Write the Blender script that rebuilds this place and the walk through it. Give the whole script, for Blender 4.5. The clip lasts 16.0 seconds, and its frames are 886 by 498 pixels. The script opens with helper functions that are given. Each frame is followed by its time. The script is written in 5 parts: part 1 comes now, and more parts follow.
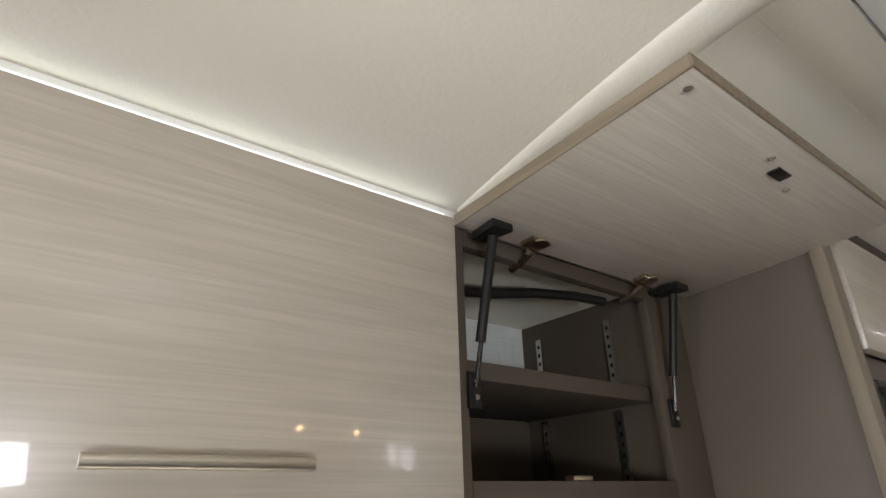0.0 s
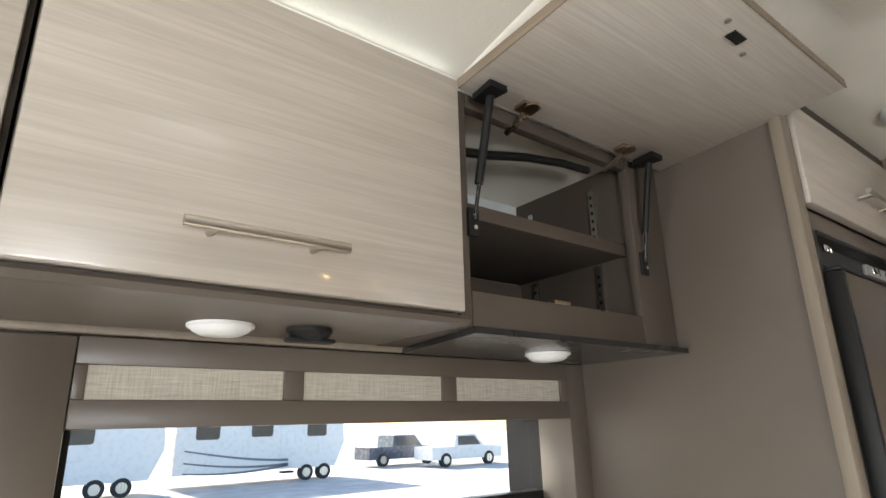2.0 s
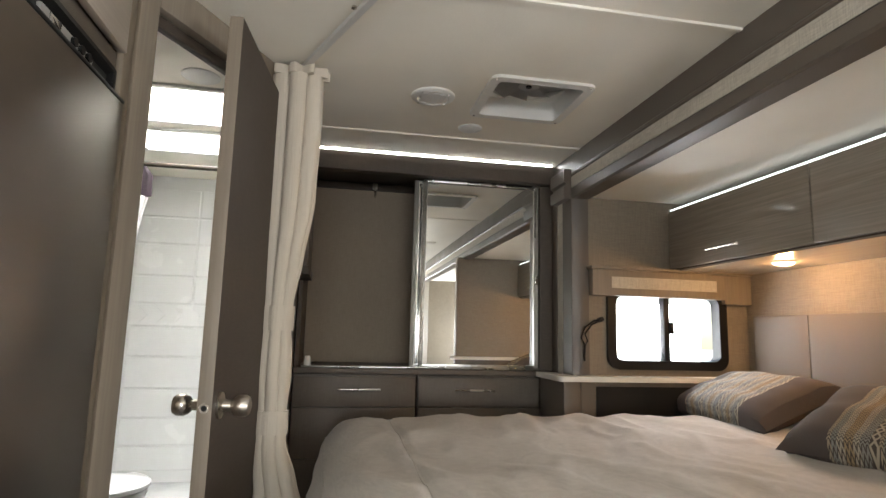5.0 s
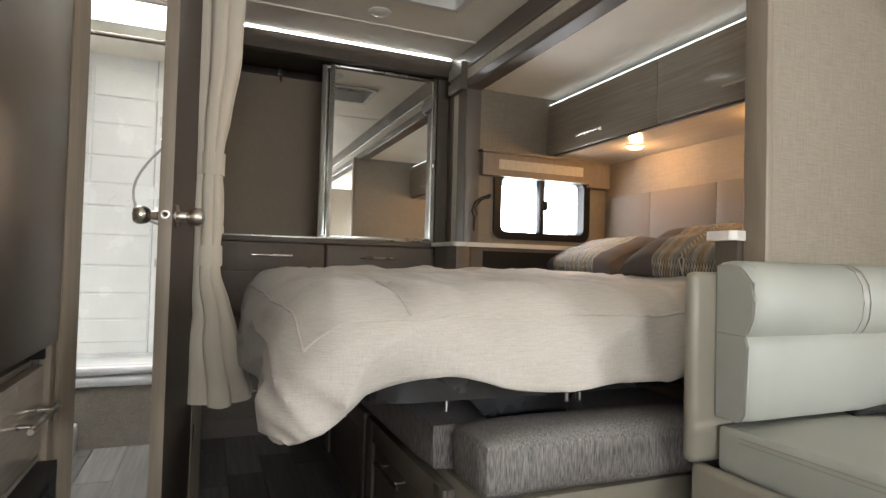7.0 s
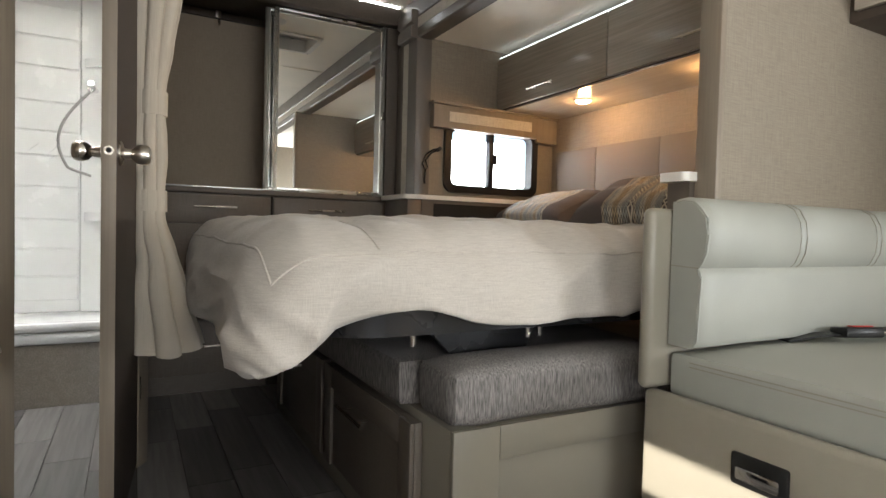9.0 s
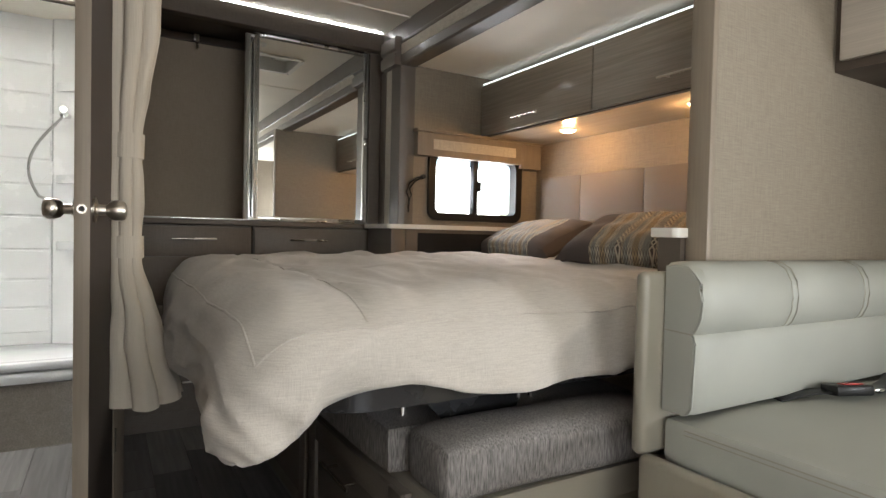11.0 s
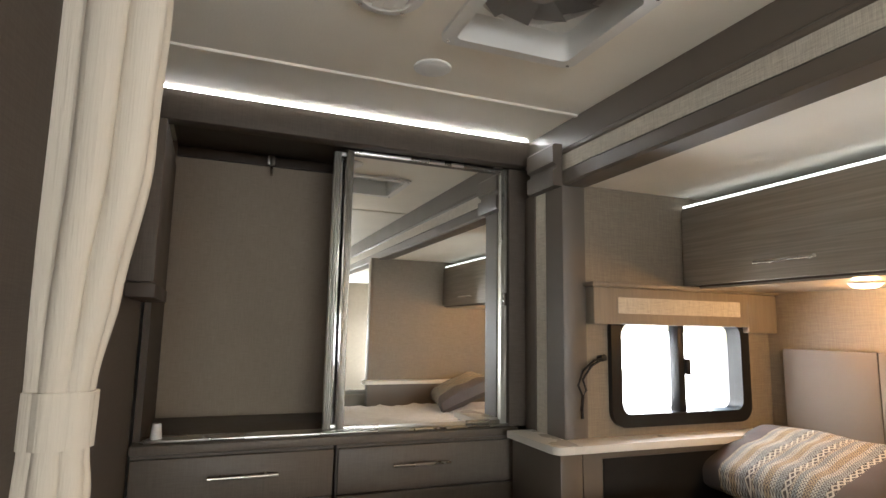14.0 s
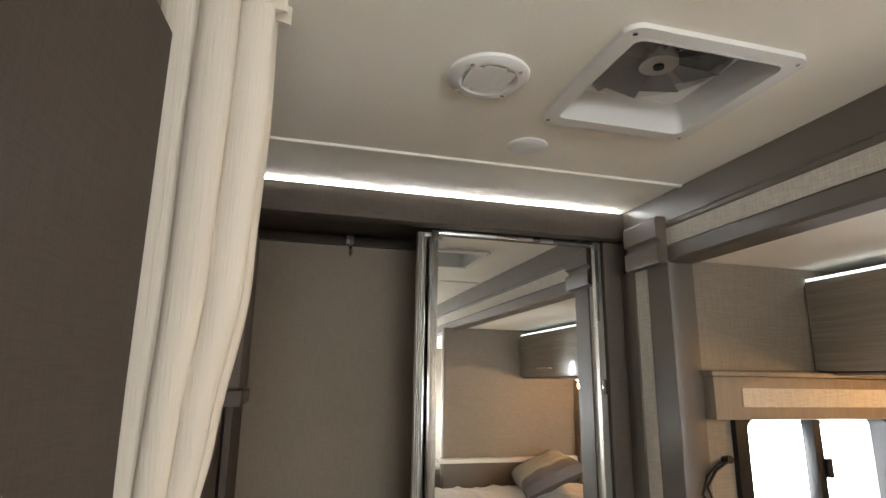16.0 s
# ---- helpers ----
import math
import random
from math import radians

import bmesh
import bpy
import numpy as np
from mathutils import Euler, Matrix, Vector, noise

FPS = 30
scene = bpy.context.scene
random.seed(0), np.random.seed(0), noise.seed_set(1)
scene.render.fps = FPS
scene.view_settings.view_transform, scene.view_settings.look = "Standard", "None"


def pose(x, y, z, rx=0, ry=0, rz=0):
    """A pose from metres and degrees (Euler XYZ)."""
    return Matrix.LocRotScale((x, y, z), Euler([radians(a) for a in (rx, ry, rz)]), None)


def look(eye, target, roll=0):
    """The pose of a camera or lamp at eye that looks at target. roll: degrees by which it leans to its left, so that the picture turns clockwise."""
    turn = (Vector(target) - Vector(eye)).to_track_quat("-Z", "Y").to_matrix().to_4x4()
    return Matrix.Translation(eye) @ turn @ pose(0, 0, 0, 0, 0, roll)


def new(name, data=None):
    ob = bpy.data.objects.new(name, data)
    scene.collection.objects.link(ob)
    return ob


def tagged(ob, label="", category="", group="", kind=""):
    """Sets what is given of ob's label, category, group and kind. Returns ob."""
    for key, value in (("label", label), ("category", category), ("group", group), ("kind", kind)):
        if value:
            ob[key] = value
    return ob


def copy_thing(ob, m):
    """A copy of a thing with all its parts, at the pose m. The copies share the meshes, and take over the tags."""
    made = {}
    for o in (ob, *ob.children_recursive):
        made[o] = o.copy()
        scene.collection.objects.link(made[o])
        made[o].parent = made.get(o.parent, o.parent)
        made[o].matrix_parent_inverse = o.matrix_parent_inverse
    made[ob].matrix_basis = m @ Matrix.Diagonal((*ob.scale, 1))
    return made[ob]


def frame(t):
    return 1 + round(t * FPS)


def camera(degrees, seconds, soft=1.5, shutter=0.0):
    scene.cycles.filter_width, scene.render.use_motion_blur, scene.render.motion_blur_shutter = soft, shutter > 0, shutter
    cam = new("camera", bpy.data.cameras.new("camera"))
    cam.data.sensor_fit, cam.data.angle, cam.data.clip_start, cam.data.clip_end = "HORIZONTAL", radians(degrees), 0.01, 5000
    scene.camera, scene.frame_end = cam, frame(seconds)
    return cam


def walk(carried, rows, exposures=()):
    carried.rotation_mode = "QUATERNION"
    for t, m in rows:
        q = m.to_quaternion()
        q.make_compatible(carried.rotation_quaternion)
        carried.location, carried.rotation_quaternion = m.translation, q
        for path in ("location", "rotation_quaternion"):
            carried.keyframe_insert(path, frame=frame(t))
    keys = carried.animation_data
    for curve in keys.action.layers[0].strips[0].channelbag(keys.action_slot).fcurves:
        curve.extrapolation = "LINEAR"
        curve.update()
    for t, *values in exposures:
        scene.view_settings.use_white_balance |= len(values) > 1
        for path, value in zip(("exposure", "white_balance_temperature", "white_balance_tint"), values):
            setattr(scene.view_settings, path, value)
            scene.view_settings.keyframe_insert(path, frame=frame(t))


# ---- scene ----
cam = camera(75.4, 16.0)
PATH = [
    (0, (0.418, 0.212, 1.712), (1.545, 1.655, 2.517), -1.5),
    (0.5, (0.383, 0.316, 1.712), (1.507, 1.761, 2.517), -1.4),
    (1, (0.384, 0.438, 1.680), (1.521, 1.827, 2.556), -3.3),
    (1.5, (0.386, 0.406, 1.634), (1.503, 1.874, 2.408), -1.4),
    (2, (0.346, 0.138, 1.531), (1.52, 1.65, 2.11), -1.4),
    (2.5, (0.356, -0.222, 1.52), (1.686, 1.184, 2.024), -1.7),
    (3, (0.501, -0.256, 1.496), (2.115, 0.836, 1.945), -0.9),
    (3.5, (0.768, -0.206, 1.467), (2.585, 0.499, 1.915), -0.4),
    (4, (0.903, -0.247, 1.373), (2.824, 0.077, 1.826), 0.5),
    (4.5, (0.91, -0.175, 1.309), (2.871, -0.179, 1.699), 0.8),
    (5, (0.807, -0.004, 1.275), (2.753, -0.363, 1.566), 1.5),
    (5.2, (0.734, 0.041, 1.285), (2.665, -0.417, 1.53), 1.8),
    (7.3, (0.532, 0.19, 0.921), (2.364, -0.611, 0.965), 1.4),
    (7.5, (0.538, 0.201, 0.905), (2.353, -0.639, 0.941), 1.4),
    (8, (0.543, 0.231, 0.855), (2.323, -0.681, 0.851), 1.4),
    (8.2, (0.535, 0.24, 0.837), (2.31, -0.682, 0.82), 1.4),
    (10.3, (0.618, 0.225, 1.02), (2.352, -0.766, 0.93), 1.3),
    (10.5, (0.615, 0.226, 1.021), (2.348, -0.77, 0.947), 1.2),
    (11, (0.611, 0.237, 1.038), (2.336, -0.774, 0.988), 1.3),
    (11.5, (0.665, 0.2, 1.138), (2.388, -0.814, 1.105), 1.2),
    (12, (0.789, 0.08, 1.229), (2.503, -0.951, 1.256), 1.2),
    (12.5, (0.966, 0.031, 1.309), (2.689, -0.981, 1.385), 1.3),
    (13, (1.265, 0.069, 1.355), (3.002, -0.907, 1.527), 1.5),
    (13.5, (1.542, 0.045, 1.353), (3.323, -0.835, 1.583), 1.3),
    (14, (1.782, -0.028, 1.454), (3.626, -0.751, 1.731), 1.0),
    (14.5, (1.908, 0.026, 1.557), (3.766, -0.635, 1.89), 1.0),
    (15, (1.93, 0.051, 1.567), (3.797, -0.555, 1.955), 0.9),
    (15.5, (1.923, 0.038, 1.578), (3.797, -0.514, 2.006), 0.7),
    (16, (1.931, 0.032, 1.579), (3.809, -0.482, 2.037), 0.7),
]
walk(cam, [(t, look(eye, target, roll)) for t, eye, target, roll in PATH], [(0, 0.74), (1.5, 0.72), (2, 1.12), (2.5, 1.02), (3, 1.12), (3.5, 1.4), (5, 1.4), (8, 1.33), (11, 1.25), (12.5, 1.2), (13.5, 1.5), (14.5, 1.85), (16, 1.88)])

# ---- light ----
world = bpy.data.worlds.new("sky")
world.use_nodes = True
scene.world = world
_nt = world.node_tree
_sky = _nt.nodes.new("ShaderNodeTexSky")
_sky.sky_type, _sky.sun_disc = "NISHITA", False
SUN_EL, SUN_AZ = 27.7, 357.5
_sky.sun_elevation, _sky.sun_rotation = radians(SUN_EL), radians(SUN_AZ)
_bg = _nt.nodes["Background"]
_nt.links.new(_sky.outputs[0], _bg.inputs[0])
_bg.inputs[1].default_value = 0.15


def lamp(name, kind, energy, color, m, size=None, size_y=None, angle=None):
    data = bpy.data.lights.new(name, kind)
    data.energy, data.color = energy, color
    if kind == "AREA":
        data.shape, data.size, data.size_y = "RECTANGLE", size, size_y or size
    elif kind == "SUN":
        data.angle = radians(angle)
    elif size is not None:
        data.shadow_soft_size = size
    ob = new(name, data)
    ob.matrix_world = m
    return ob


_saz, _sel = radians(SUN_AZ), radians(SUN_EL)
SUN_FROM = Vector((math.sin(_saz) * math.cos(_sel), math.cos(_saz) * math.cos(_sel), math.sin(_sel)))
lamp("sun", "SUN", 5.0, (1.0, 0.95, 0.86), look(SUN_FROM * 20, (0, 0, 0)), angle=0.5)
DAY = (0.925, 0.955, 0.99)
# Two added fills behind unseen door and windshield openings, tilted up to brighten the ceiling.
lamp("fill_entry_side", "AREA", 26, DAY, look((-0.85, 1.42, 1.0), (0.2, 0, 2.2)), 0.6, 1.2)
lamp("fill_front", "AREA", 50, DAY, look((-3.5, -0.1, 1.15), (0.2, -0.1, 2.2)), 1.9, 0.9)
lamp("daylight_slide_window", "AREA", 2.8, DAY, look((3.66, -1.67, 1.31), (2, -1.3, 0.95)), 0.55, 0.3)
# Added fill from the dinette side; its window is assumed and out of view.
lamp("fill_dinette_side", "AREA", 26, DAY, look((-0.43, -2.30, 1.05), (0.4, -0.4, 2.1)), 0.80, 0.42)
lamp("daylight_bath_skylight", "AREA", 11, (0.97, 0.98, 1.0), look((3.32, 0.63, 2.55), (3.32, 0.63, 0)), 0.36, 0.5)
lamp("daylight_shower_skylight", "AREA", 11, (0.97, 0.98, 1.0), look((3.83, 0.66, 2.55), (4.0, 0.66, 0)), 0.3, 0.66)
WARM = (1.0, 0.55, 0.22)
lamp("reading_bulb_rear", "POINT", 2.0, WARM, Matrix.Translation((2.96, -1.91, 1.575)), 0.03)
lamp("reading_bulb_front", "POINT", 2.0, WARM, Matrix.Translation((2.17, -1.91, 1.575)), 0.03)


# ---- materials ----
def nodes_of(name):
    m = bpy.data.materials.new(name)
    m.use_nodes = True
    return m, m.node_tree, m.node_tree.nodes["Principled BSDF"]


def shade(nt, a, b, fac):
    mix = nt.nodes.new("ShaderNodeMix")
    mix.data_type = "RGBA"
    for i, v in ((0, fac), (6, a), (7, b)):
        if isinstance(v, (tuple, list)):
            mix.inputs[i].default_value = (*v[:3], 1)
        elif isinstance(v, (int, float)):
            mix.inputs[i].default_value = v
        else:
            nt.links.new(v, mix.inputs[i])
    return mix.outputs[2]


def noise_of(nt, scale, stretch=(1, 1, 1), detail=4.0, rot=(0, 0, 0), distortion=0.0):
    tc, mp, n = (nt.nodes.new(k) for k in ("ShaderNodeTexCoord", "ShaderNodeMapping", "ShaderNodeTexNoise"))
    mp.inputs["Scale"].default_value = stretch
    mp.inputs["Rotation"].default_value = [radians(a) for a in rot]
    n.inputs["Scale"].default_value, n.inputs["Detail"].default_value = scale, detail
    n.inputs["Distortion"].default_value = distortion
    nt.links.new(tc.outputs["Object"], mp.inputs[0])
    nt.links.new(mp.outputs[0], n.inputs["Vector"])
    return n.outputs["Fac"]


def ramp(nt, value, stops):
    r = nt.nodes.new("ShaderNodeValToRGB")
    while len(r.color_ramp.elements) < len(stops):
        r.color_ramp.elements.new(0.5)
    for e, (p, c) in zip(r.color_ramp.elements, stops):
        e.position, e.color = p, (*c, 1) if len(c) == 3 else c
    nt.links.new(value, r.inputs[0])
    return r.outputs[0]


def bumped(nt, bsdf, height, strength, dist=0.002):
    b = nt.nodes.new("ShaderNodeBump")
    b.inputs["Strength"].default_value, b.inputs["Distance"].default_value = strength, dist
    nt.links.new(height, b.inputs["Height"])
    nt.links.new(b.outputs[0], bsdf.inputs["Normal"])


def surf(name, base, rough=0.5, metal=0.0, var=0.12, scale=5.0, bump=0.15, bscale=180.0, coat=0.0, stretch=(1, 1, 1)):
    """Plain surface with slow tone changes and fine relief."""
    m, nt, b = nodes_of(name)
    slow = ramp(nt, noise_of(nt, scale, stretch), [(0.3, (0, 0, 0)), (0.7, (1, 1, 1))])
    lo = tuple(c * (1 - var) for c in base)
    hi = tuple(min(1, c * (1 + var * 0.7)) for c in base)
    nt.links.new(shade(nt, lo, hi, slow), b.inputs["Base Color"])
    fine = noise_of(nt, bscale, stretch, 3.0)
    rr = nt.nodes.new("ShaderNodeMapRange")
    rr.inputs["To Min"].default_value, rr.inputs["To Max"].default_value = max(0.02, rough - 0.08), min(1, rough + 0.08)
    nt.links.new(slow, rr.inputs[0])
    nt.links.new(rr.outputs[0], b.inputs["Roughness"])
    b.inputs["Metallic"].default_value = metal
    b.inputs["Coat Weight"].default_value = coat
    b.inputs["Coat Roughness"].default_value = 0.08
    if bump:
        bumped(nt, b, fine, bump)
    return m


def wood(name, light, dark, rough=0.4, along="x", coat=0.0, contrast=0.6, grain=1.0):
    """Wood-grain laminate, grain running along one axis."""
    m, nt, b = nodes_of(name)
    st = {"x": (0.6, 9, 9), "y": (9, 0.6, 9), "z": (9, 9, 0.6)}[along]
    broad = noise_of(nt, 2.4 * grain, st, 3.0, distortion=1.2)
    fine = noise_of(nt, 16.0 * grain, tuple(s * (0.35 if s < 1 else 1) for s in st), 5.0, distortion=0.4)
    f1 = ramp(nt, broad, [(0.35, (0, 0, 0)), (0.68, (1, 1, 1))])
    f2 = ramp(nt, fine, [(0.38, (0, 0, 0)), (0.62, (1, 1, 1))])
    mid = tuple((a * 0.55 + c * 0.45) for a, c in zip(light, dark))
    c1 = shade(nt, light, mid, f1)
    k = nt.nodes.new("ShaderNodeMath")
    k.operation, k.inputs[1].default_value = "MULTIPLY", contrast
    nt.links.new(f2, k.inputs[0])
    nt.links.new(shade(nt, c1, dark, k.outputs[0]), b.inputs["Base Color"])
    b.inputs["Roughness"].default_value = rough
    b.inputs["Coat Weight"].default_value, b.inputs["Coat Roughness"].default_value = coat, 0.04
    bumped(nt, b, fine, 0.12, 0.001)
    return m


def weave(name, a, c, scale=260.0, rough=0.85, bump=0.3, sheen=0.0, slub=0.5, big=True):
    """Linen-like weave: threads both ways with slubs."""
    m, nt, b = nodes_of(name)
    n1 = noise_of(nt, scale, (0.06, 0.06, 1), 3.0)
    n2 = noise_of(nt, scale, (1, 1, 0.05), 3.0)
    add = nt.nodes.new("ShaderNodeMath")
    add.operation = "ADD"
    nt.links.new(n1, add.inputs[0])
    nt.links.new(n2, add.inputs[1])
    half = nt.nodes.new("ShaderNodeMath")
    half.operation, half.inputs[1].default_value = "MULTIPLY", 0.5
    nt.links.new(add.outputs[0], half.inputs[0])
    f = ramp(nt, half.outputs[0], [(0.5 - 0.16, (0, 0, 0)), (0.5 + 0.16, (1, 1, 1))])
    col = shade(nt, a, c, f)
    if big:
        slow = ramp(nt, noise_of(nt, 3.0), [(0.3, (0.93, 0.93, 0.93)), (0.7, (1, 1, 1))])
        mul = nt.nodes.new("ShaderNodeMix")
        mul.data_type, mul.blend_type = "RGBA", "MULTIPLY"
        mul.inputs[0].default_value = 1.0
        nt.links.new(col, mul.inputs[6])
        nt.links.new(slow, mul.inputs[7])
        col = mul.outputs[2]
    nt.links.new(col, b.inputs["Base Color"])
    b.inputs["Roughness"].default_value = rough
    b.inputs["Sheen Weight"].default_value = sheen
    bumped(nt, b, half.outputs[0], bump, 0.002)
    return m


def glow(name, color, strength):
    m, nt, b = nodes_of(name)
    b.inputs["Base Color"].default_value = (0.9, 0.9, 0.9, 1)
    b.inputs["Emission Color"].default_value = (*color, 1)
    b.inputs["Emission Strength"].default_value = strength
    return m


def clear(name, tint=(1, 1, 1), rough=0.0):
    m, nt, b = nodes_of(name)
    b.inputs["Base Color"].default_value = (*tint, 1)
    b.inputs["Transmission Weight"].default_value = 1.0
    b.inputs["Roughness"].default_value, b.inputs["IOR"].default_value = rough, 1.05
    return m


M = {
    "ceiling": surf("ceiling_vinyl", (0.90, 0.855, 0.75), 0.65, var=0.05, scale=3, bump=0.35, bscale=140),
    "wallpaper": weave("linen_wallpaper", (0.21, 0.172, 0.128), (0.285, 0.241, 0.183), 330, 0.7, 0.15),
    "taupe": surf("taupe_vinyl", (0.125, 0.102, 0.08), 0.4, var=0.08, bump=0.12, bscale=400),
    "darktaupe": weave("dark_taupe_linen_board", (0.088, 0.071, 0.056), (0.118, 0.096, 0.077), 380, 0.55, 0.06),
    "wardback": weave("wardrobe_board", (0.31, 0.248, 0.182), (0.38, 0.31, 0.232), 380, 0.6, 0.06),
    "doorboard": weave("bath_door_linen_board", (0.055, 0.042, 0.033), (0.078, 0.061, 0.049), 380, 0.55, 0.06),
    "drawer": weave("drawer_board", (0.135, 0.113, 0.092), (0.175, 0.147, 0.12), 380, 0.42, 0.05),
    "fabric": weave("trim_fabric", (0.42, 0.38, 0.31), (0.68, 0.63, 0.53), 420, 0.9, 0.5),
    "ash": wood("pale_ash_laminate", (0.525, 0.47, 0.40), (0.36, 0.315, 0.26), 0.3, "x", coat=0.45, contrast=0.36, grain=1.5),
    "ashunder": wood("pale_ash_laminate_matt", (0.60, 0.54, 0.47), (0.44, 0.385, 0.325), 0.45, "x", contrast=0.48, grain=1.7),
    "greywood": wood("grey_oak_laminate", (0.34, 0.297, 0.243), (0.205, 0.175, 0.14), 0.28, "x", coat=0.5, contrast=0.6),
    "postwood": wood("taupe_post_laminate", (0.26, 0.213, 0.16), (0.19, 0.152, 0.114), 0.5, "z", contrast=0.4),
    "edgewood": wood("plywood_edge", (0.30, 0.235, 0.17), (0.19, 0.145, 0.10), 0.6, "y", contrast=0.7),
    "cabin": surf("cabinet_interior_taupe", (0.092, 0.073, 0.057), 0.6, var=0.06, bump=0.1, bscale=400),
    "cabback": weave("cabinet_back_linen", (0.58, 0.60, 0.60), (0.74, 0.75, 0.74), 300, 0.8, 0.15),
    "white": surf("white_plastic", (0.78, 0.77, 0.73), 0.4, var=0.04, bump=0.05),
    "shower": surf("white_acrylic", (0.82, 0.82, 0.80), 0.22, var=0.03, bump=0.03, coat=0.3),
    "counter": surf("pale_laminate_top", (0.72, 0.69, 0.63), 0.35, var=0.05, bump=0.05),
    "nickel": surf("brushed_nickel", (0.62, 0.57, 0.50), 0.28, 1.0, var=0.08, bump=0.05, bscale=500, stretch=(0.1, 1, 1)),
    "chrome": surf("chrome", (0.75, 0.75, 0.75), 0.12, 1.0, var=0.05, bump=0),
    "alu": surf("brushed_aluminium", (0.62, 0.61, 0.58), 0.3, 1.0, var=0.08, bump=0.05, bscale=400, stretch=(1, 1, 0.05)),
    "brass": surf("hinge_steel", (0.45, 0.37, 0.26), 0.3, 1.0, var=0.2, bump=0.1),
    "steel": surf("stainless_steel", (0.21, 0.175, 0.145), 0.40, 1.0, var=0.28, scale=3.2, bump=0.08, bscale=500, stretch=(0.02, 0.02, 1)),
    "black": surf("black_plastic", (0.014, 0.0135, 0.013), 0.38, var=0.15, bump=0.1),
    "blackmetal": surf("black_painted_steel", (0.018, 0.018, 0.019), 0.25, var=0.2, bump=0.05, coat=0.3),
    "brown": surf("dark_brown_trim", (0.075, 0.058, 0.045), 0.45, var=0.1, bump=0.08),
    "curtain": surf("cream_curtain_cloth", (0.57, 0.505, 0.41), 0.9, var=0.08, scale=8, bump=0.7, bscale=230, stretch=(1, 1, 0.05)),
    "bedding": weave("oatmeal_linen_cover", (0.47, 0.425, 0.37), (0.60, 0.55, 0.485), 480, 0.9, 0.35, sheen=0.2),
    "mattress": surf("mattress_ticking", (0.35, 0.33, 0.31), 0.8),
    "vinyl": surf("sage_cream_vinyl", (0.33, 0.332, 0.29), 0.5, var=0.09, scale=4, bump=0.2, bscale=260),
    "vinyldark": surf("taupe_vinyl_panel", (0.27, 0.245, 0.195), 0.38, var=0.07, scale=4, bump=0.12, bscale=260, coat=0.1),
    "tweed": surf("grey_tweed", (0.215, 0.198, 0.185), 0.95, var=0.6, scale=290, bump=0.9, bscale=420, stretch=(1, 1, 0.12)),
    "basebox": surf("olive_taupe_board", (0.25, 0.225, 0.18), 0.45, var=0.06, bump=0.08),
    "headboard": surf("headboard_vinyl", (0.16, 0.127, 0.093), 0.6, var=0.05, bump=0.15, bscale=300),
    "pillow": surf("taupe_pillow_cotton", (0.16, 0.13, 0.115), 0.9, var=0.12, bump=0.4, bscale=700),
    "glass": clear("window_glass"),
    "led": glow("led_strip", (0.93, 0.97, 1.0), 10.0),
    "leddim": glow("led_strip_dimmed", (0.88, 0.96, 1.0), 0.9),
    "warmlens": glow("warm_lamp_lens", (1.0, 0.80, 0.55), 2.6),
    "speaker": surf("speaker_mesh", (0.50, 0.49, 0.47), 0.6, var=0.04, bump=0.6, bscale=900),
    "lens": surf("opal_lens", (0.82, 0.82, 0.80), 0.3, var=0.03, bump=0),
    "skylight": glow("skylight_dome", (0.97, 0.98, 1.0), 1.6),
    "towel": surf("white_cloth", (0.75, 0.73, 0.75), 0.9, var=0.08, bump=0.4, bscale=400),
    "purple": surf("plum_cloth", (0.075, 0.055, 0.065), 0.9, var=0.2, bump=0.4, bscale=400),
    "toilet": surf("toilet_ceramic", (0.82, 0.82, 0.80), 0.12, var=0.02, bump=0, coat=0.5),
    "red": surf("red_plastic", (0.45, 0.03, 0.025), 0.35, var=0.1, bump=0),
    "paper": surf("label_paper", (0.80, 0.79, 0.75), 0.7, var=0.03, bump=0),
    "orange": surf("label_orange", (0.75, 0.22, 0.04), 0.7, var=0.03, bump=0),
    "fan": surf("smoke_plastic", (0.40, 0.39, 0.375), 0.4, var=0.1, bump=0.05),
    "grey": surf("grey_plastic", (0.30, 0.29, 0.27), 0.45, var=0.08, bump=0.1),
    "asphalt": surf("pale_lot_gravel", (0.60, 0.58, 0.55), 0.9, var=0.2, scale=1.0, bump=0.4, bscale=60),
    "rvwhite": surf("trailer_gelcoat", (0.80, 0.80, 0.79), 0.3, var=0.03, bump=0),
    "rvgrey": surf("trailer_graphic", (0.16, 0.18, 0.21), 0.35, var=0.1, bump=0),
    "darkglass": surf("tinted_glass", (0.03, 0.035, 0.04), 0.08, var=0.1, bump=0, coat=0.5),
    "tyre": surf("tyre_rubber", (0.03, 0.03, 0.03), 0.8, var=0.2, bump=0.2),
    "bluecar": surf("dark_blue_paint", (0.05, 0.07, 0.11), 0.25, var=0.1, bump=0, coat=0.5),
}


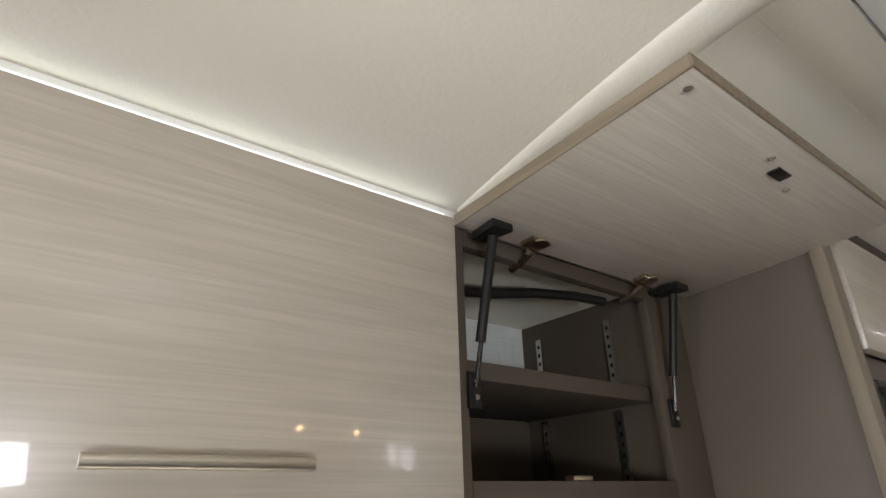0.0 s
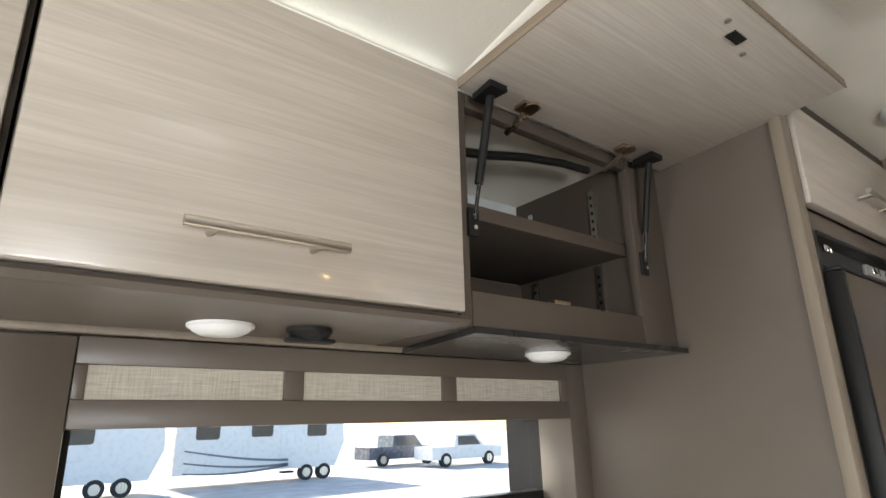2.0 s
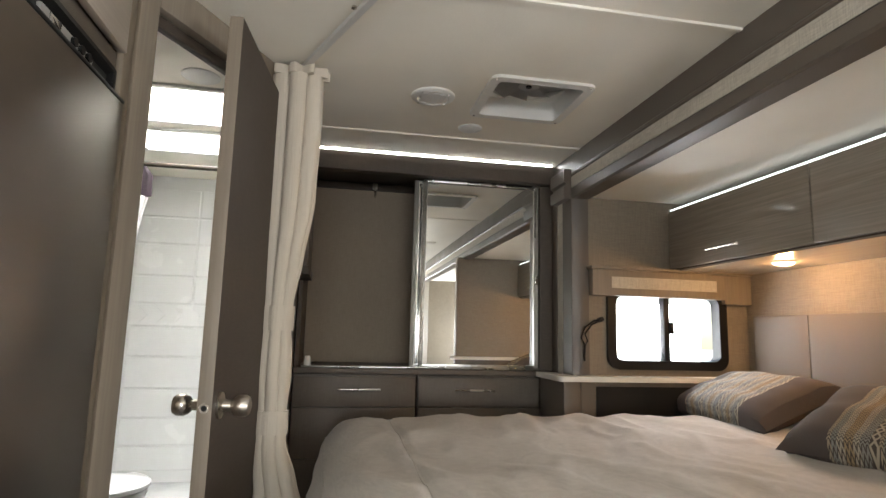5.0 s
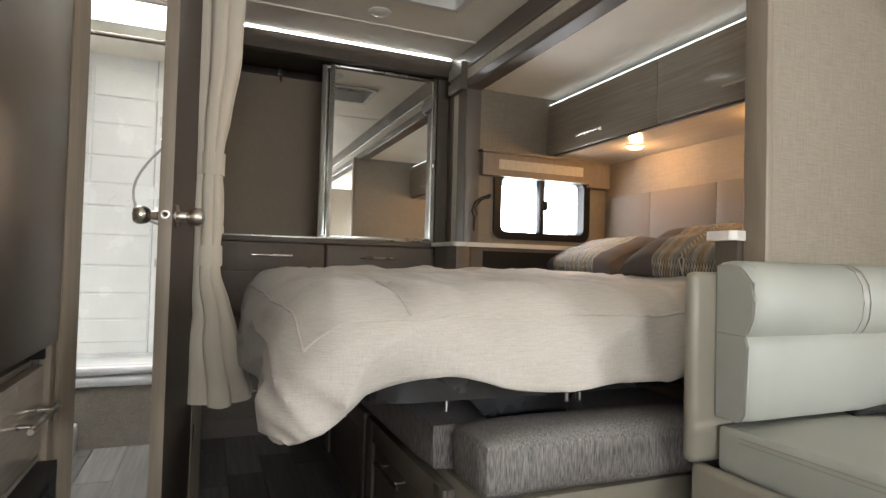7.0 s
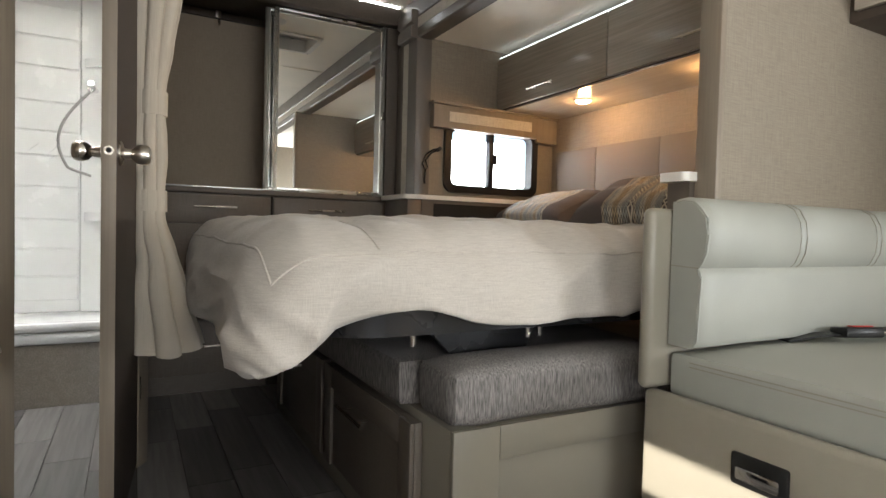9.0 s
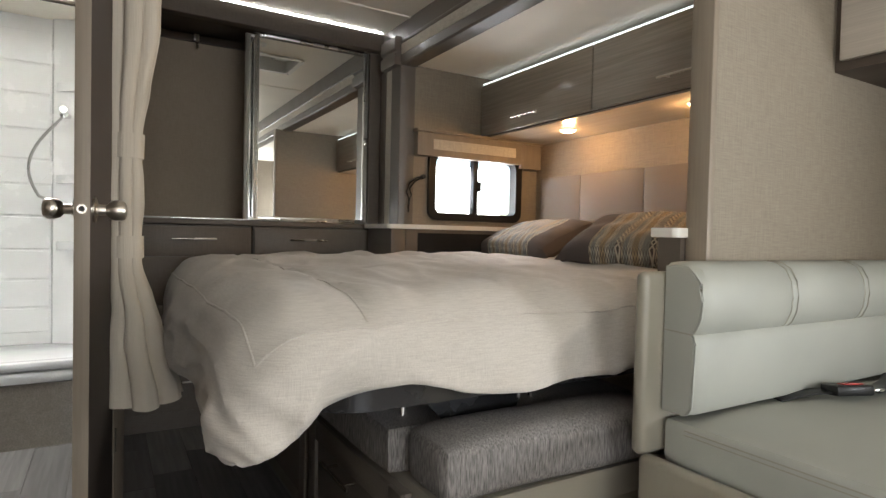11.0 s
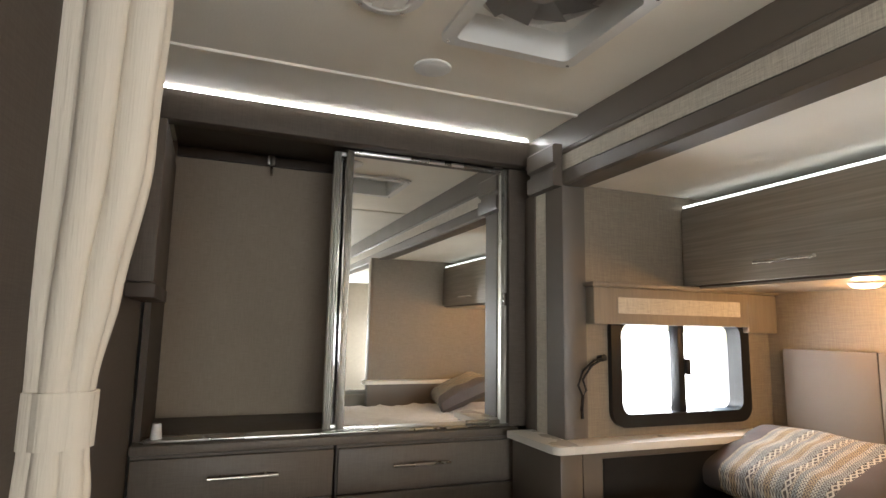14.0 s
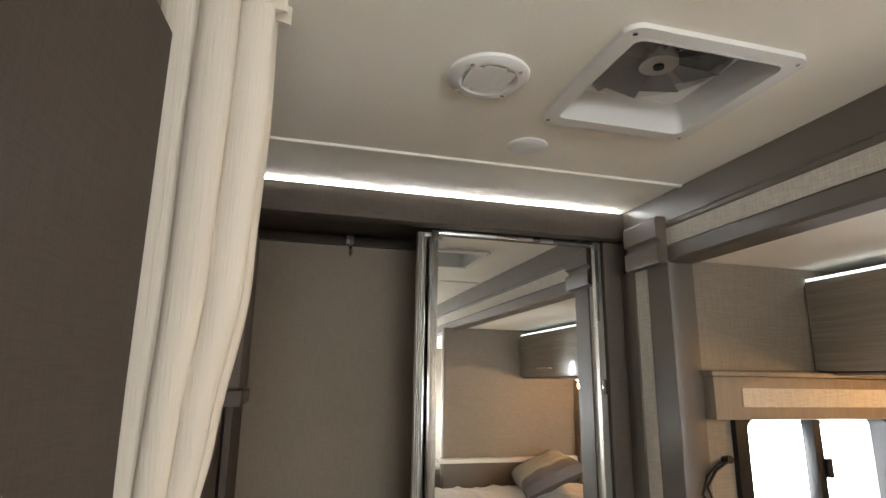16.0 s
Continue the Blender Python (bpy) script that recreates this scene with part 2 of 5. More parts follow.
def make_plank():
    m, nt, b = nodes_of("grey_plank_vinyl")
    info = nt.nodes.new("ShaderNodeObjectInfo")
    tone = ramp(nt, info.outputs["Random"], [(0.0, (0.11, 0.103, 0.097)), (0.5, (0.19, 0.178, 0.168)), (1.0, (0.29, 0.272, 0.255))])
    g = ramp(nt, noise_of(nt, 18, (0.12, 2.2, 1), 5.0, distortion=0.5), [(0.35, (0.70, 0.70, 0.70)), (0.65, (1.1, 1.1, 1.1))])
    mul = nt.nodes.new("ShaderNodeMix")
    mul.data_type, mul.blend_type = "RGBA", "MULTIPLY"
    mul.inputs[0].default_value = 1.0
    nt.links.new(tone, mul.inputs[6])
    nt.links.new(g, mul.inputs[7])
    nt.links.new(mul.outputs[2], b.inputs["Base Color"])
    b.inputs["Roughness"].default_value = 0.33
    bumped(nt, b, g, 0.15, 0.001)
    return m


def make_pattern():
    """Woven stripe cloth: rows of zigzags and lozenges between plain bands."""
    m, nt, b = nodes_of("patterned_pillow_cloth")
    tc = nt.nodes.new("ShaderNodeTexCoord")
    sep = nt.nodes.new("ShaderNodeSeparateXYZ")
    nt.links.new(tc.outputs["Object"], sep.inputs[0])

    def math_node(op, a, c=None):
        n = nt.nodes.new("ShaderNodeMath")
        n.operation = op
        for i, v in enumerate((a, c)):
            if v is None:
                continue
            if isinstance(v, (int, float)):
                n.inputs[i].default_value = v
            else:
                nt.links.new(v, n.inputs[i])
        return n.outputs[0]

    x, y = sep.outputs[0], sep.outputs[1]
    stripe = math_node("FRACT", math_node("ADD", math_node("MULTIPLY", x, 7.35), 0.5))
    lines = ramp(nt, stripe, [(0.0, (0.66, 0.58, 0.45)), (0.17, (0.40, 0.42, 0.39)), (0.35, (0.68, 0.62, 0.50)), (0.48, (0.55, 0.41, 0.23)), (0.66, (0.70, 0.63, 0.50)), (0.80, (0.40, 0.42, 0.39)), (0.92, (0.60, 0.50, 0.36))])
    lines.node.color_ramp.interpolation = "CONSTANT"
    sub = math_node("PINGPONG", math_node("MULTIPLY", x, 88.0), 0.5)
    tick = math_node("FRACT", math_node("ADD", math_node("MULTIPLY", y, 118.0), math_node("MULTIPLY", sub, 1.6)))
    chevron = math_node("GREATER_THAN", tick, 0.42)
    loz = math_node("ADD", math_node("PINGPONG", math_node("MULTIPLY", y, 40.0), 0.5), math_node("ABSOLUTE", math_node("SUBTRACT", math_node("MULTIPLY", stripe, 5.9), 0.5)))
    ring = math_node("LESS_THAN", math_node("ABSOLUTE", math_node("SUBTRACT", loz, 0.45)), 0.16)
    first = math_node("LESS_THAN", stripe, 0.17)
    fine = math_node("ADD", math_node("MULTIPLY", ring, first), math_node("MULTIPLY", chevron, math_node("SUBTRACT", 1.0, first)))
    col = shade(nt, (0.075, 0.060, 0.052), lines, math_node("MULTIPLY", fine, 0.62))
    edge = math_node("GREATER_THAN", math_node("ABSOLUTE", x), 0.205)
    nt.links.new(shade(nt, col, (0.088, 0.071, 0.064), edge), b.inputs["Base Color"])
    b.inputs["Roughness"].default_value = 0.9
    bumped(nt, b, fine, 0.4, 0.002)
    return m


def make_mirror():
    m, nt, b = nodes_of("mirror_glass")
    b.inputs["Base Color"].default_value = (0.86, 0.87, 0.85, 1)
    b.inputs["Metallic"].default_value, b.inputs["Roughness"].default_value = 1.0, 0.0
    return m


def make_smoke():
    m, nt, b = nodes_of("smoked_translucent_lid")
    b.inputs["Base Color"].default_value = (0.62, 0.62, 0.63, 1)
    b.inputs["Transmission Weight"].default_value, b.inputs["Roughness"].default_value = 0.6, 0.7
    return m


# dull vinyl and matt plastic: weak gloss
for _k in ("black", "doorboard", "brown", "darktaupe", "cabin", "wardback", "drawer"):
    M[_k].node_tree.nodes["Principled BSDF"].inputs["Specular IOR Level"].default_value = 0.22
M["mirror"], M["smoke"] = make_mirror(), make_smoke()
M["plank"], M["pattern"] = make_plank(), make_pattern()


# ---- building helpers ----
def bm_box(x0, x1, y0, y1, z0, z1, bevel=0.0, seg=2, bm=None):
    bm = bm or bmesh.new()
    m = Matrix.Translation(((x0 + x1) / 2, (y0 + y1) / 2, (z0 + z1) / 2)) @ Matrix.Diagonal((abs(x1 - x0), abs(y1 - y0), abs(z1 - z0), 1))
    vs = bmesh.ops.create_cube(bm, size=1, matrix=m)["verts"]
    if bevel > 0:
        es = list({e for v in vs for e in v.link_edges})
        bmesh.ops.bevel(bm, geom=es, offset=bevel, segments=seg, affect="EDGES", profile=0.5)
    return bm


def bm_cyl(p, q, r0, r1=None, n=20, bm=None, caps=True):
    bm = bm or bmesh.new()
    p, q = Vector(p), Vector(q)
    m = Matrix.Translation((p + q) / 2) @ (q - p).to_track_quat("Z", "Y").to_matrix().to_4x4()
    bmesh.ops.create_cone(bm, cap_ends=caps, segments=n, radius1=r0, radius2=r0 if r1 is None else r1, depth=(q - p).length, matrix=m)
    return bm


def bm_turned(profile, m=None, n=28, bm=None):
    """A turned body: (radius, height) rows about the local z axis."""
    bm = bm or bmesh.new()
    m = m or Matrix.Identity(4)
    rings = [[bm.verts.new(m @ Vector((r * math.cos(2 * math.pi * k / n), r * math.sin(2 * math.pi * k / n), h))) for k in range(n)] for r, h in profile]
    for a, c in zip(rings, rings[1:]):
        for k in range(n):
            bm.faces.new((a[k], a[(k + 1) % n], c[(k + 1) % n], c[k]))
    bm.faces.new(rings[0][::-1])
    bm.faces.new(rings[-1])
    return bm


def bm_tube(points, r, n=10, bm=None):
    bm = bm or bmesh.new()
    pts = [Vector(p) for p in points]
    rings = []
    side = Vector((0, 0, 1))
    for i, p in enumerate(pts):
        d = (pts[min(i + 1, len(pts) - 1)] - pts[max(i - 1, 0)]).normalized()
        u = d.cross(side)
        u = (u if u.length > 0.05 else d.cross(Vector((1, 0, 0)))).normalized()
        v = d.cross(u)
        rings.append([bm.verts.new(p + r * (math.cos(2 * math.pi * k / n) * u + math.sin(2 * math.pi * k / n) * v)) for k in range(n)])
    for a, c in zip(rings, rings[1:]):
        for k in range(n):
            bm.faces.new((a[k], a[(k + 1) % n], c[(k + 1) % n], c[k]))
    bm.faces.new(rings[0][::-1])
    bm.faces.new(rings[-1])
    return bm


def bm_extrude(outline, axis, a, c, bm=None):
    """A prism: an outline of pairs, in the two other axes in order, drawn from a to c along the axis."""
    bm = bm or bmesh.new()
    put = {"x": lambda p, h: (h, p[0], p[1]), "y": lambda p, h: (p[0], h, p[1]), "z": lambda p, h: (p[0], p[1], h)}[axis]
    lo = [bm.verts.new(put(p, a)) for p in outline]
    hi = [bm.verts.new(put(p, c)) for p in outline]
    n = len(outline)
    for k in range(n):
        bm.faces.new((lo[k], lo[(k + 1) % n], hi[(k + 1) % n], hi[k]))
    bm.faces.new(lo[::-1])
    bm.faces.new(hi)
    return bm


def bm_ring(outer, inner, axis, a, c):
    """A frame: the band between two outlines of the same count, from a to c along the axis."""
    bm = bmesh.new()
    put = {"x": lambda p, h: (h, p[0], p[1]), "y": lambda p, h: (p[0], h, p[1]), "z": lambda p, h: (p[0], p[1], h)}[axis]
    rows = [[bm.verts.new(put(p, h)) for p in o] for o, h in ((outer, a), (outer, c), (inner, c), (inner, a))]
    n = len(outer)
    for r in range(4):
        s, t = rows[r], rows[(r + 1) % 4]
        for k in range(n):
            bm.faces.new((s[k], s[(k + 1) % n], t[(k + 1) % n], t[k]))
    return bm


def rounded(u0, u1, v0, v1, r, n=6):
    out = []
    for cx, cy, a0 in ((u1 - r, v1 - r, 0), (u0 + r, v1 - r, 90), (u0 + r, v0 + r, 180), (u1 - r, v0 + r, 270)):
        for k in range(n + 1):
            a = radians(a0 + 90 * k / n)
            out.append((cx + r * math.cos(a), cy + r * math.sin(a)))
    return out


def mesh_of(name, bm, material, smooth=True):
    bmesh.ops.recalc_face_normals(bm, faces=bm.faces)
    if smooth:
        for f in bm.faces:
            f.smooth = True
        for e in bm.edges:
            if len(e.link_faces) == 2 and e.calc_face_angle(0) > radians(38):
                e.smooth = False
    me = bpy.data.meshes.new(name)
    bm.to_mesh(me)
    bm.free()
    me.materials.append(M[material])
    return me


def part(name, bm, material, parent, label="", smooth=True):
    ob = new(name, mesh_of(name, bm, material, smooth))
    ob.parent = parent
    ob.matrix_parent_inverse = BASES.get(parent.name, Matrix.Identity(4)).inverted()
    return tagged(ob, label)


BASES = {}


def thing(name, at, label, category, group="", kind=""):
    ob = new(name)
    ob.empty_display_size = 0.05
    ob.matrix_basis = Matrix.Translation(at)
    BASES[ob.name] = Matrix.Translation(at)
    return tagged(ob, label, category, group, kind)


def single(name, bm, material, label, category="", group="", kind="", smooth=True):
    return tagged(new(name, mesh_of(name, bm, material, smooth)), label, category, group, kind)


def structure(name, bm, material, label=""):
    return tagged(new(name, mesh_of(name, bm, material)), label, "", "", "structure")


def wall_with_hole(axis, u0, u1, v0, v1, holes, a, c):
    """A slab, in u and z, from a to c along its axis, with rectangular holes through it."""
    bm = bmesh.new()
    us = sorted({u0, u1, *(h[0] for h in holes), *(h[1] for h in holes)})
    vs = sorted({v0, v1, *(h[2] for h in holes), *(h[3] for h in holes)})
    solid = {}
    for i in range(len(us) - 1):
        for j in range(len(vs) - 1):
            mu, mv = (us[i] + us[i + 1]) / 2, (vs[j] + vs[j + 1]) / 2
            solid[i, j] = not any(h[0] < mu < h[1] and h[2] < mv < h[3] for h in holes)
    put = (lambda u, v, h: (h, u, v)) if axis == "x" else (lambda u, v, h: (u, h, v)) if axis == "y" else (lambda u, v, h: (u, v, h))
    cache = {}

    def vert(u, v, h):
        key = (round(u, 5), round(v, 5), h)
        if key not in cache:
            cache[key] = bm.verts.new(put(u, v, h))
        return cache[key]

    for (i, j), full in solid.items():
        if not full:
            continue
        p, q, r, s = us[i], us[i + 1], vs[j], vs[j + 1]
        for h in (a, c):
            bm.faces.new([vert(u, v, h) for u, v in ((p, r), (q, r), (q, s), (p, s))])
        for di, dj, e in ((-1, 0, ((p, r), (p, s))), (1, 0, ((q, r), (q, s))), (0, -1, ((p, r), (q, r))), (0, 1, ((p, s), (q, s)))):
            if not solid.get((i + di, j + dj), False):
                bm.faces.new([vert(*e[0], a), vert(*e[1], a), vert(*e[1], c), vert(*e[0], c)])
    return bm


def bar_handle(parent, p, q, out, r=0.006):
    """A bar pull from p to q, standing off its door on two posts along -out."""
    p, q, out = Vector(p), Vector(q), Vector(out)
    h = part("handle", bm_cyl(p, q, r, n=14), "nickel", parent, "brushed nickel bar pull")
    for f in (0.18, 0.82):
        c = p.lerp(q, f)
        part("handle_post", bm_cyl(c, c - out, r * 0.75, n=10), "nickel", h)
    return h

# ---- the shell ----
TOP = 2.215
structure("floor", bm_box(-3.3, 4.8, -2.25, 1.36, -0.06, -0.006), "brown", "dark sub-floor under grey vinyl planks")
structure("ceiling", wall_with_hole("z", -3.3, 4.8, -1.31, 1.36, [(3.12, 3.52, 0.36, 0.90), (3.66, 4.0, 0.30, 1.02), (2.74, 3.085, -0.90, -0.555), (0.32, 0.66, -0.26, 0.08)], TOP, TOP + 0.05), "ceiling", "cream textured vinyl ceiling")
structure("roof_slab", bm_box(-3.3, 2.70, -1.31, 1.36, TOP + 0.17, TOP + 0.19), "ceiling")
structure("wall_north", wall_with_hole("y", -3.3, 1.545, -0.06, TOP, [(0.44, 1.5, 1.0, 1.545), (-1.2, -0.52, 0.35, 1.92)], 1.21, 1.33), "wallpaper", "linen wallpaper side wall with a wide window")
structure("wall_north_rear", bm_box(1.545, 4.72, 1.28, 1.33, -0.06, TOP), "wallpaper")
structure("wall_rear", bm_box(4.72, 4.8, -1.31, 1.28, -0.06, TOP), "wallpaper")
structure("wall_south_rear", bm_box(3.545, 4.72, -1.31, -1.25, -0.06, TOP), "darktaupe")
structure("wall_south_front", bm_box(-3.3, -0.95, -1.31, -1.25, -0.06, TOP), "wallpaper")
structure("wall_front", wall_with_hole("x", -1.25, 1.28, -0.06, TOP, [(-1.05, 0.9, 1.0, 1.9)], -3.3, -3.24), "wallpaper")
structure("wall_slide_rear", wall_with_hole("x", -2.2, -1.25, -0.06, 1.985, [(-1.98, -1.375, 1.15, 1.50)], 3.505, 3.545), "wallpaper", "linen wallpaper slide-out end wall with a small window")
# The hole only lets in the dinette-side fill lamp; position assumed, unseen.
structure("wall_slide_outer", wall_with_hole("y", -0.95, 3.505, -0.06, 1.985, [(-0.86, 0.0, 0.86, 1.32)], -2.2, -2.145), "wallpaper", "linen wallpaper slide-out outer wall")
structure("wall_slide_front", bm_box(-0.95, -0.9, -2.145, -1.25, -0.06, 1.985), "wallpaper")
structure("ceiling_slide", bm_box(-0.95, 3.505, -2.145, -1.25, 1.985, 2.03), "ceiling", "cream slide-out ceiling")
structure("wall_partition", bm_box(1.558, 1.60, -2.145, -1.13, -0.006, 1.985), "wallpaper", "linen wallpaper partition between bed and dinette")
structure("trim_partition", bm_box(1.548, 1.614, -1.13, -1.105, -0.006, 1.985, 0.004), "postwood", "grey-brown end trim of the partition")

# slide-out surround: fascia, flange with its fabric inlay, rear jamb and corner block
structure("fascia_slide", bm_box(-0.95, 3.79, -1.25, -1.175, 2.115, TOP), "taupe", "taupe fascia above the slide-out")
structure("trim_slide_top", bm_extrude([(-1.25, 2.114), (-1.168, 2.114), (-1.160, 2.106), (-1.160, 2.095), (-1.166, 2.089), (-1.166, 2.032), (-1.160, 2.026), (-1.160, 1.982), (-1.168, 1.974), (-1.25, 1.974)], "x", -0.95, 3.52), "taupe", "taupe flange board of the slide-out")
structure("trim_slide_inlay", bm_box(-0.95, 3.515, -1.165, -1.1625, 2.0325, 2.0885), "fabric", "beige fabric inlay strip")
structure("trim_slide_jamb", bm_extrude([(3.498, -1.25), (3.498, -1.168), (3.504, -1.160), (3.615, -1.160), (3.62, -1.166), (3.69, -1.166), (3.695, -1.160), (3.74, -1.160), (3.745, -1.168), (3.79, -1.172), (3.79, -1.25)], "z", 0.0, 1.985), "taupe", "taupe jamb board of the slide-out")
structure("trim_slide_jamb_inlay", bm_box(3.6205, 3.6895, -1.165, -1.1625, 0.0, 1.98), "fabric", "beige fabric inlay strip")
structure("trim_slide_corner", bm_extrude([(-1.16, 1.972), (-1.125, 1.972), (-1.12, 1.98), (-1.12, 2.03), (-1.135, 2.038), (-1.135, 2.05), (-1.12, 2.058), (-1.12, 2.12), (-1.127, 2.128), (-1.16, 2.128)], "x", 3.50, 3.685), "taupe", "moulded taupe corner block of the slide-out")

# ceiling ribs and the curtain track
for x in (2.247, 3.43):
    structure("trim_ceiling_rib", bm_extrude([(x - 0.012, TOP), (x - 0.008, TOP - 0.006), (x + 0.008, TOP - 0.006), (x + 0.012, TOP)], "y", -1.214, 0.53 if x < 3 else 0.18), "ceiling", "slim cream ceiling joint strip")
_tm = Matrix.Translation((2.90, 0.19, TOP)) @ pose(0, 0, 0, 0, 0, 23.6)
_bm = bm_box(-2.95, 0, -0.011, 0.011, -0.018, 0.0, 0.003)
_bm.transform(_tm)
track = single("curtain_track", _bm, "white", "white aluminium curtain track screwed to the ceiling", "curtain track")
for s in (-0.548, -1.083, -1.62, -2.2):
    b2 = bm_cyl(_tm @ Vector((s, 0.018, -0.006)), _tm @ Vector((s, 0.018, 0.0)), 0.008, n=10)
    part("track_clip", b2, "nickel", track)

# rounded cove where the ceiling steps by the open cupboard, and the cove light over the kitchen cupboards
def crown(y):
    """Height of the ceiling, which curves down towards the kitchen cupboards."""
    return TOP - 0.001 - 0.076 * max(0, (y - 0.38) / 0.48) ** 1.35


_ys = [0.38 + 0.04 * k for k in range(13)]
structure("ceiling_crown", bm_extrude([(y, crown(y)) for y in _ys] + [(0.86, TOP + 0.002), (0.38, TOP + 0.002)], "x", -0.6, 1.53), "ceiling", "cream ceiling curving down to the cupboards")
_bead = bmesh.new()
_rows = [[_bead.verts.new((0.975 + 0.034 * math.cos(radians(a)), y, crown(y) + 0.002 - 0.013 * math.sin(radians(a)))) for a in range(0, 181, 15)] for y in [-1.0, 0.0, 0.3] + _ys[:-1] + [0.844]]
for _a, _b in zip(_rows, _rows[1:]):
    for k in range(12):
        _bead.faces.new((_a[k], _a[k + 1], _b[k + 1], _b[k]))
structure("trim_cove", _bead, "ceiling", "rounded cream ceiling bead")
structure("trim_led_back", bm_box(-0.6, 1.53, 0.845, 0.86, 2.113, 2.1365), "white", "white light cove over the cupboards")
led = single("led_strip", bm_box(-0.6, 0.912, 0.836, 0.8445, 2.112, 2.122, 0.003), "leddim", "cool white strip light above the wall cupboards", "strip light", "led strips")
single("led_strip", bm_box(3.736, 3.750, -1.15, 0.18, 2.2075, 2.2145, 0.002), "led", "cool white strip light above the wardrobe", "strip light", "led strips")
single("led_strip", bm_box(1.615, 3.50, -1.722, -1.712, 1.9415, 1.949, 0.002), "leddim", "cool white strip light above the bed cupboards", "strip light", "led strips")

# ---- rear wardrobe wall ----
structure("wardrobe_header", bm_box(3.735, 3.80, -1.158, 0.189, 2.106, 2.2055, 0.002), "darktaupe", "dark taupe board above the wardrobe")
ward = thing("wardrobe", (4.0, -0.5, 0), "dark taupe built-in wardrobe with its mirrored doors slid aside", "wardrobe")
part("back_panel", bm_box(4.34, 4.36, -1.17, 0.185, 1.09, TOP - 0.002), "wardback", ward)
part("side_panel", bm_box(3.842, 4.34, 0.165, 0.185, 0.10, 2.105), "darktaupe", ward)
part("side_panel", bm_box(3.842, 4.34, -1.20, -1.172, 0.10, 2.105), "darktaupe", ward)
part("top_rail", bm_box(4.315, 4.338, -1.17, 0.163, 2.147, 2.19), "brown", ward)
part("top_panel", bm_box(3.842, 4.338, -1.17, 0.163, 2.191, 2.205), "brown", ward)
part("post", bm_box(3.792, 3.84, -1.20, -1.10, 1.09, 2.104, 0.003), "darktaupe", ward)
part("shelf", bm_box(3.765, 4.338, -1.125, 0.185, 1.062, 1.09, 0.004), "drawer", ward)
rod = part("hook_plate", bm_box(4.30, 4.3145, -0.225, -0.195, 2.150, 2.188, 0.002), "nickel", ward, "small steel garment hook")
part("hook", bm_tube([(4.302, -0.21, 2.180), (4.285, -0.21, 2.168), (4.275, -0.21, 2.135), (4.272, -0.21, 2.105), (4.262, -0.21, 2.092), (4.248, -0.21, 2.096), (4.240, -0.21, 2.112)], 0.0055), "nickel", rod)
part("latch", bm_box(3.85, 3.875, 0.15, 0.1645, 1.575, 1.62, 0.002), "alu", ward)
part("door_stop", bm_cyl((3.84, 0.12, 1.099), (3.84, 0.12, 1.145), 0.018, 0.013, 14), "white", ward, "small white door stop")


wp = thing("wall_panel", (3.6, 0.16, 1.5), "flat dark taupe box hung on the bathroom wall", "wall box")
part("body", bm_box(3.42, 3.765, 0.125, 0.1885, 1.56, 2.0, 0.005), "darktaupe", wp)
part("shelf_edge", bm_box(3.40, 3.77, 0.118, 0.1885, 1.52, 1.558, 0.004), "brown", wp)


def mirror_door(y0, y1, x):
    d = part("mirror_door", bm_box(x, x + 0.006, y0, y1, 1.115, 2.092), "mirror", ward, "mirror glass sliding door")
    for a, c in ((y0, y0 + 0.024), (y1 - 0.024, y1)):
        part("stile", bm_extrude([(x - 0.012, a), (x - 0.004, a + 0.004), (x - 0.012, a + 0.009), (x - 0.006, (a + c) / 2), (x - 0.012, c - 0.009), (x - 0.004, c - 0.004), (x - 0.012, c), (x + 0.016, c), (x + 0.016, a)], "z", 1.10, 2.105), "alu", d, "ribbed aluminium stile")
    part("rail", bm_box(x - 0.008, x + 0.014, y0 + 0.024, y1 - 0.024, 2.092, 2.105, 0.002), "alu", d)
    part("rail", bm_box(x - 0.008, x + 0.014, y0 + 0.024, y1 - 0.024, 1.10, 1.115, 0.002), "alu", d)
    part("finger_pull", bm_box(x - 0.018, x - 0.012, y0 + 0.002, y0 + 0.02, 1.55, 1.60, 0.002), "chrome", d)


mirror_door(-1.095, -0.44, 3.818)
mirror_door(-1.062, -0.402, 3.862)
part("track", bm_box(3.80, 3.885, -1.125, 0.163, 1.091, 1.099, 0.002), "alu", ward, "aluminium door track")


def drawer_unit(y0, y1, label):
    u = thing("drawer_unit", (3.78, (y0 + y1) / 2, 0), label, "drawers", "drawer units under the wardrobe")
    part("body", bm_box(3.785, 4.32, y0 + 0.003, y1 - 0.003, 0.10, 1.058), "drawer", u)
    part("plinth", bm_box(3.85, 4.30, y0 + 0.003, y1 - 0.003, 0.0, 0.10), "drawer", u)
    for z0, z1 in ((0.905, 1.050), (0.66, 0.898), (0.40, 0.653), (0.115, 0.393)):
        d = part("drawer_front", bm_box(3.762, 3.783, y0 + 0.006, y1 - 0.006, z0, z1, 0.003), "drawer", u)
        c, hz = -0.142 if y1 > 0 else -0.73, (z0 + z1) / 2 + 0.012
        bar_handle(d, (3.732, c - 0.105, hz), (3.732, c + 0.105, hz), (-0.03, 0, 0), 0.005)


drawer_unit(-0.432, 0.185, "dark taupe drawer unit with nickel bar pulls")
drawer_unit(-1.165, -0.436, "dark taupe drawer unit with nickel bar pulls")

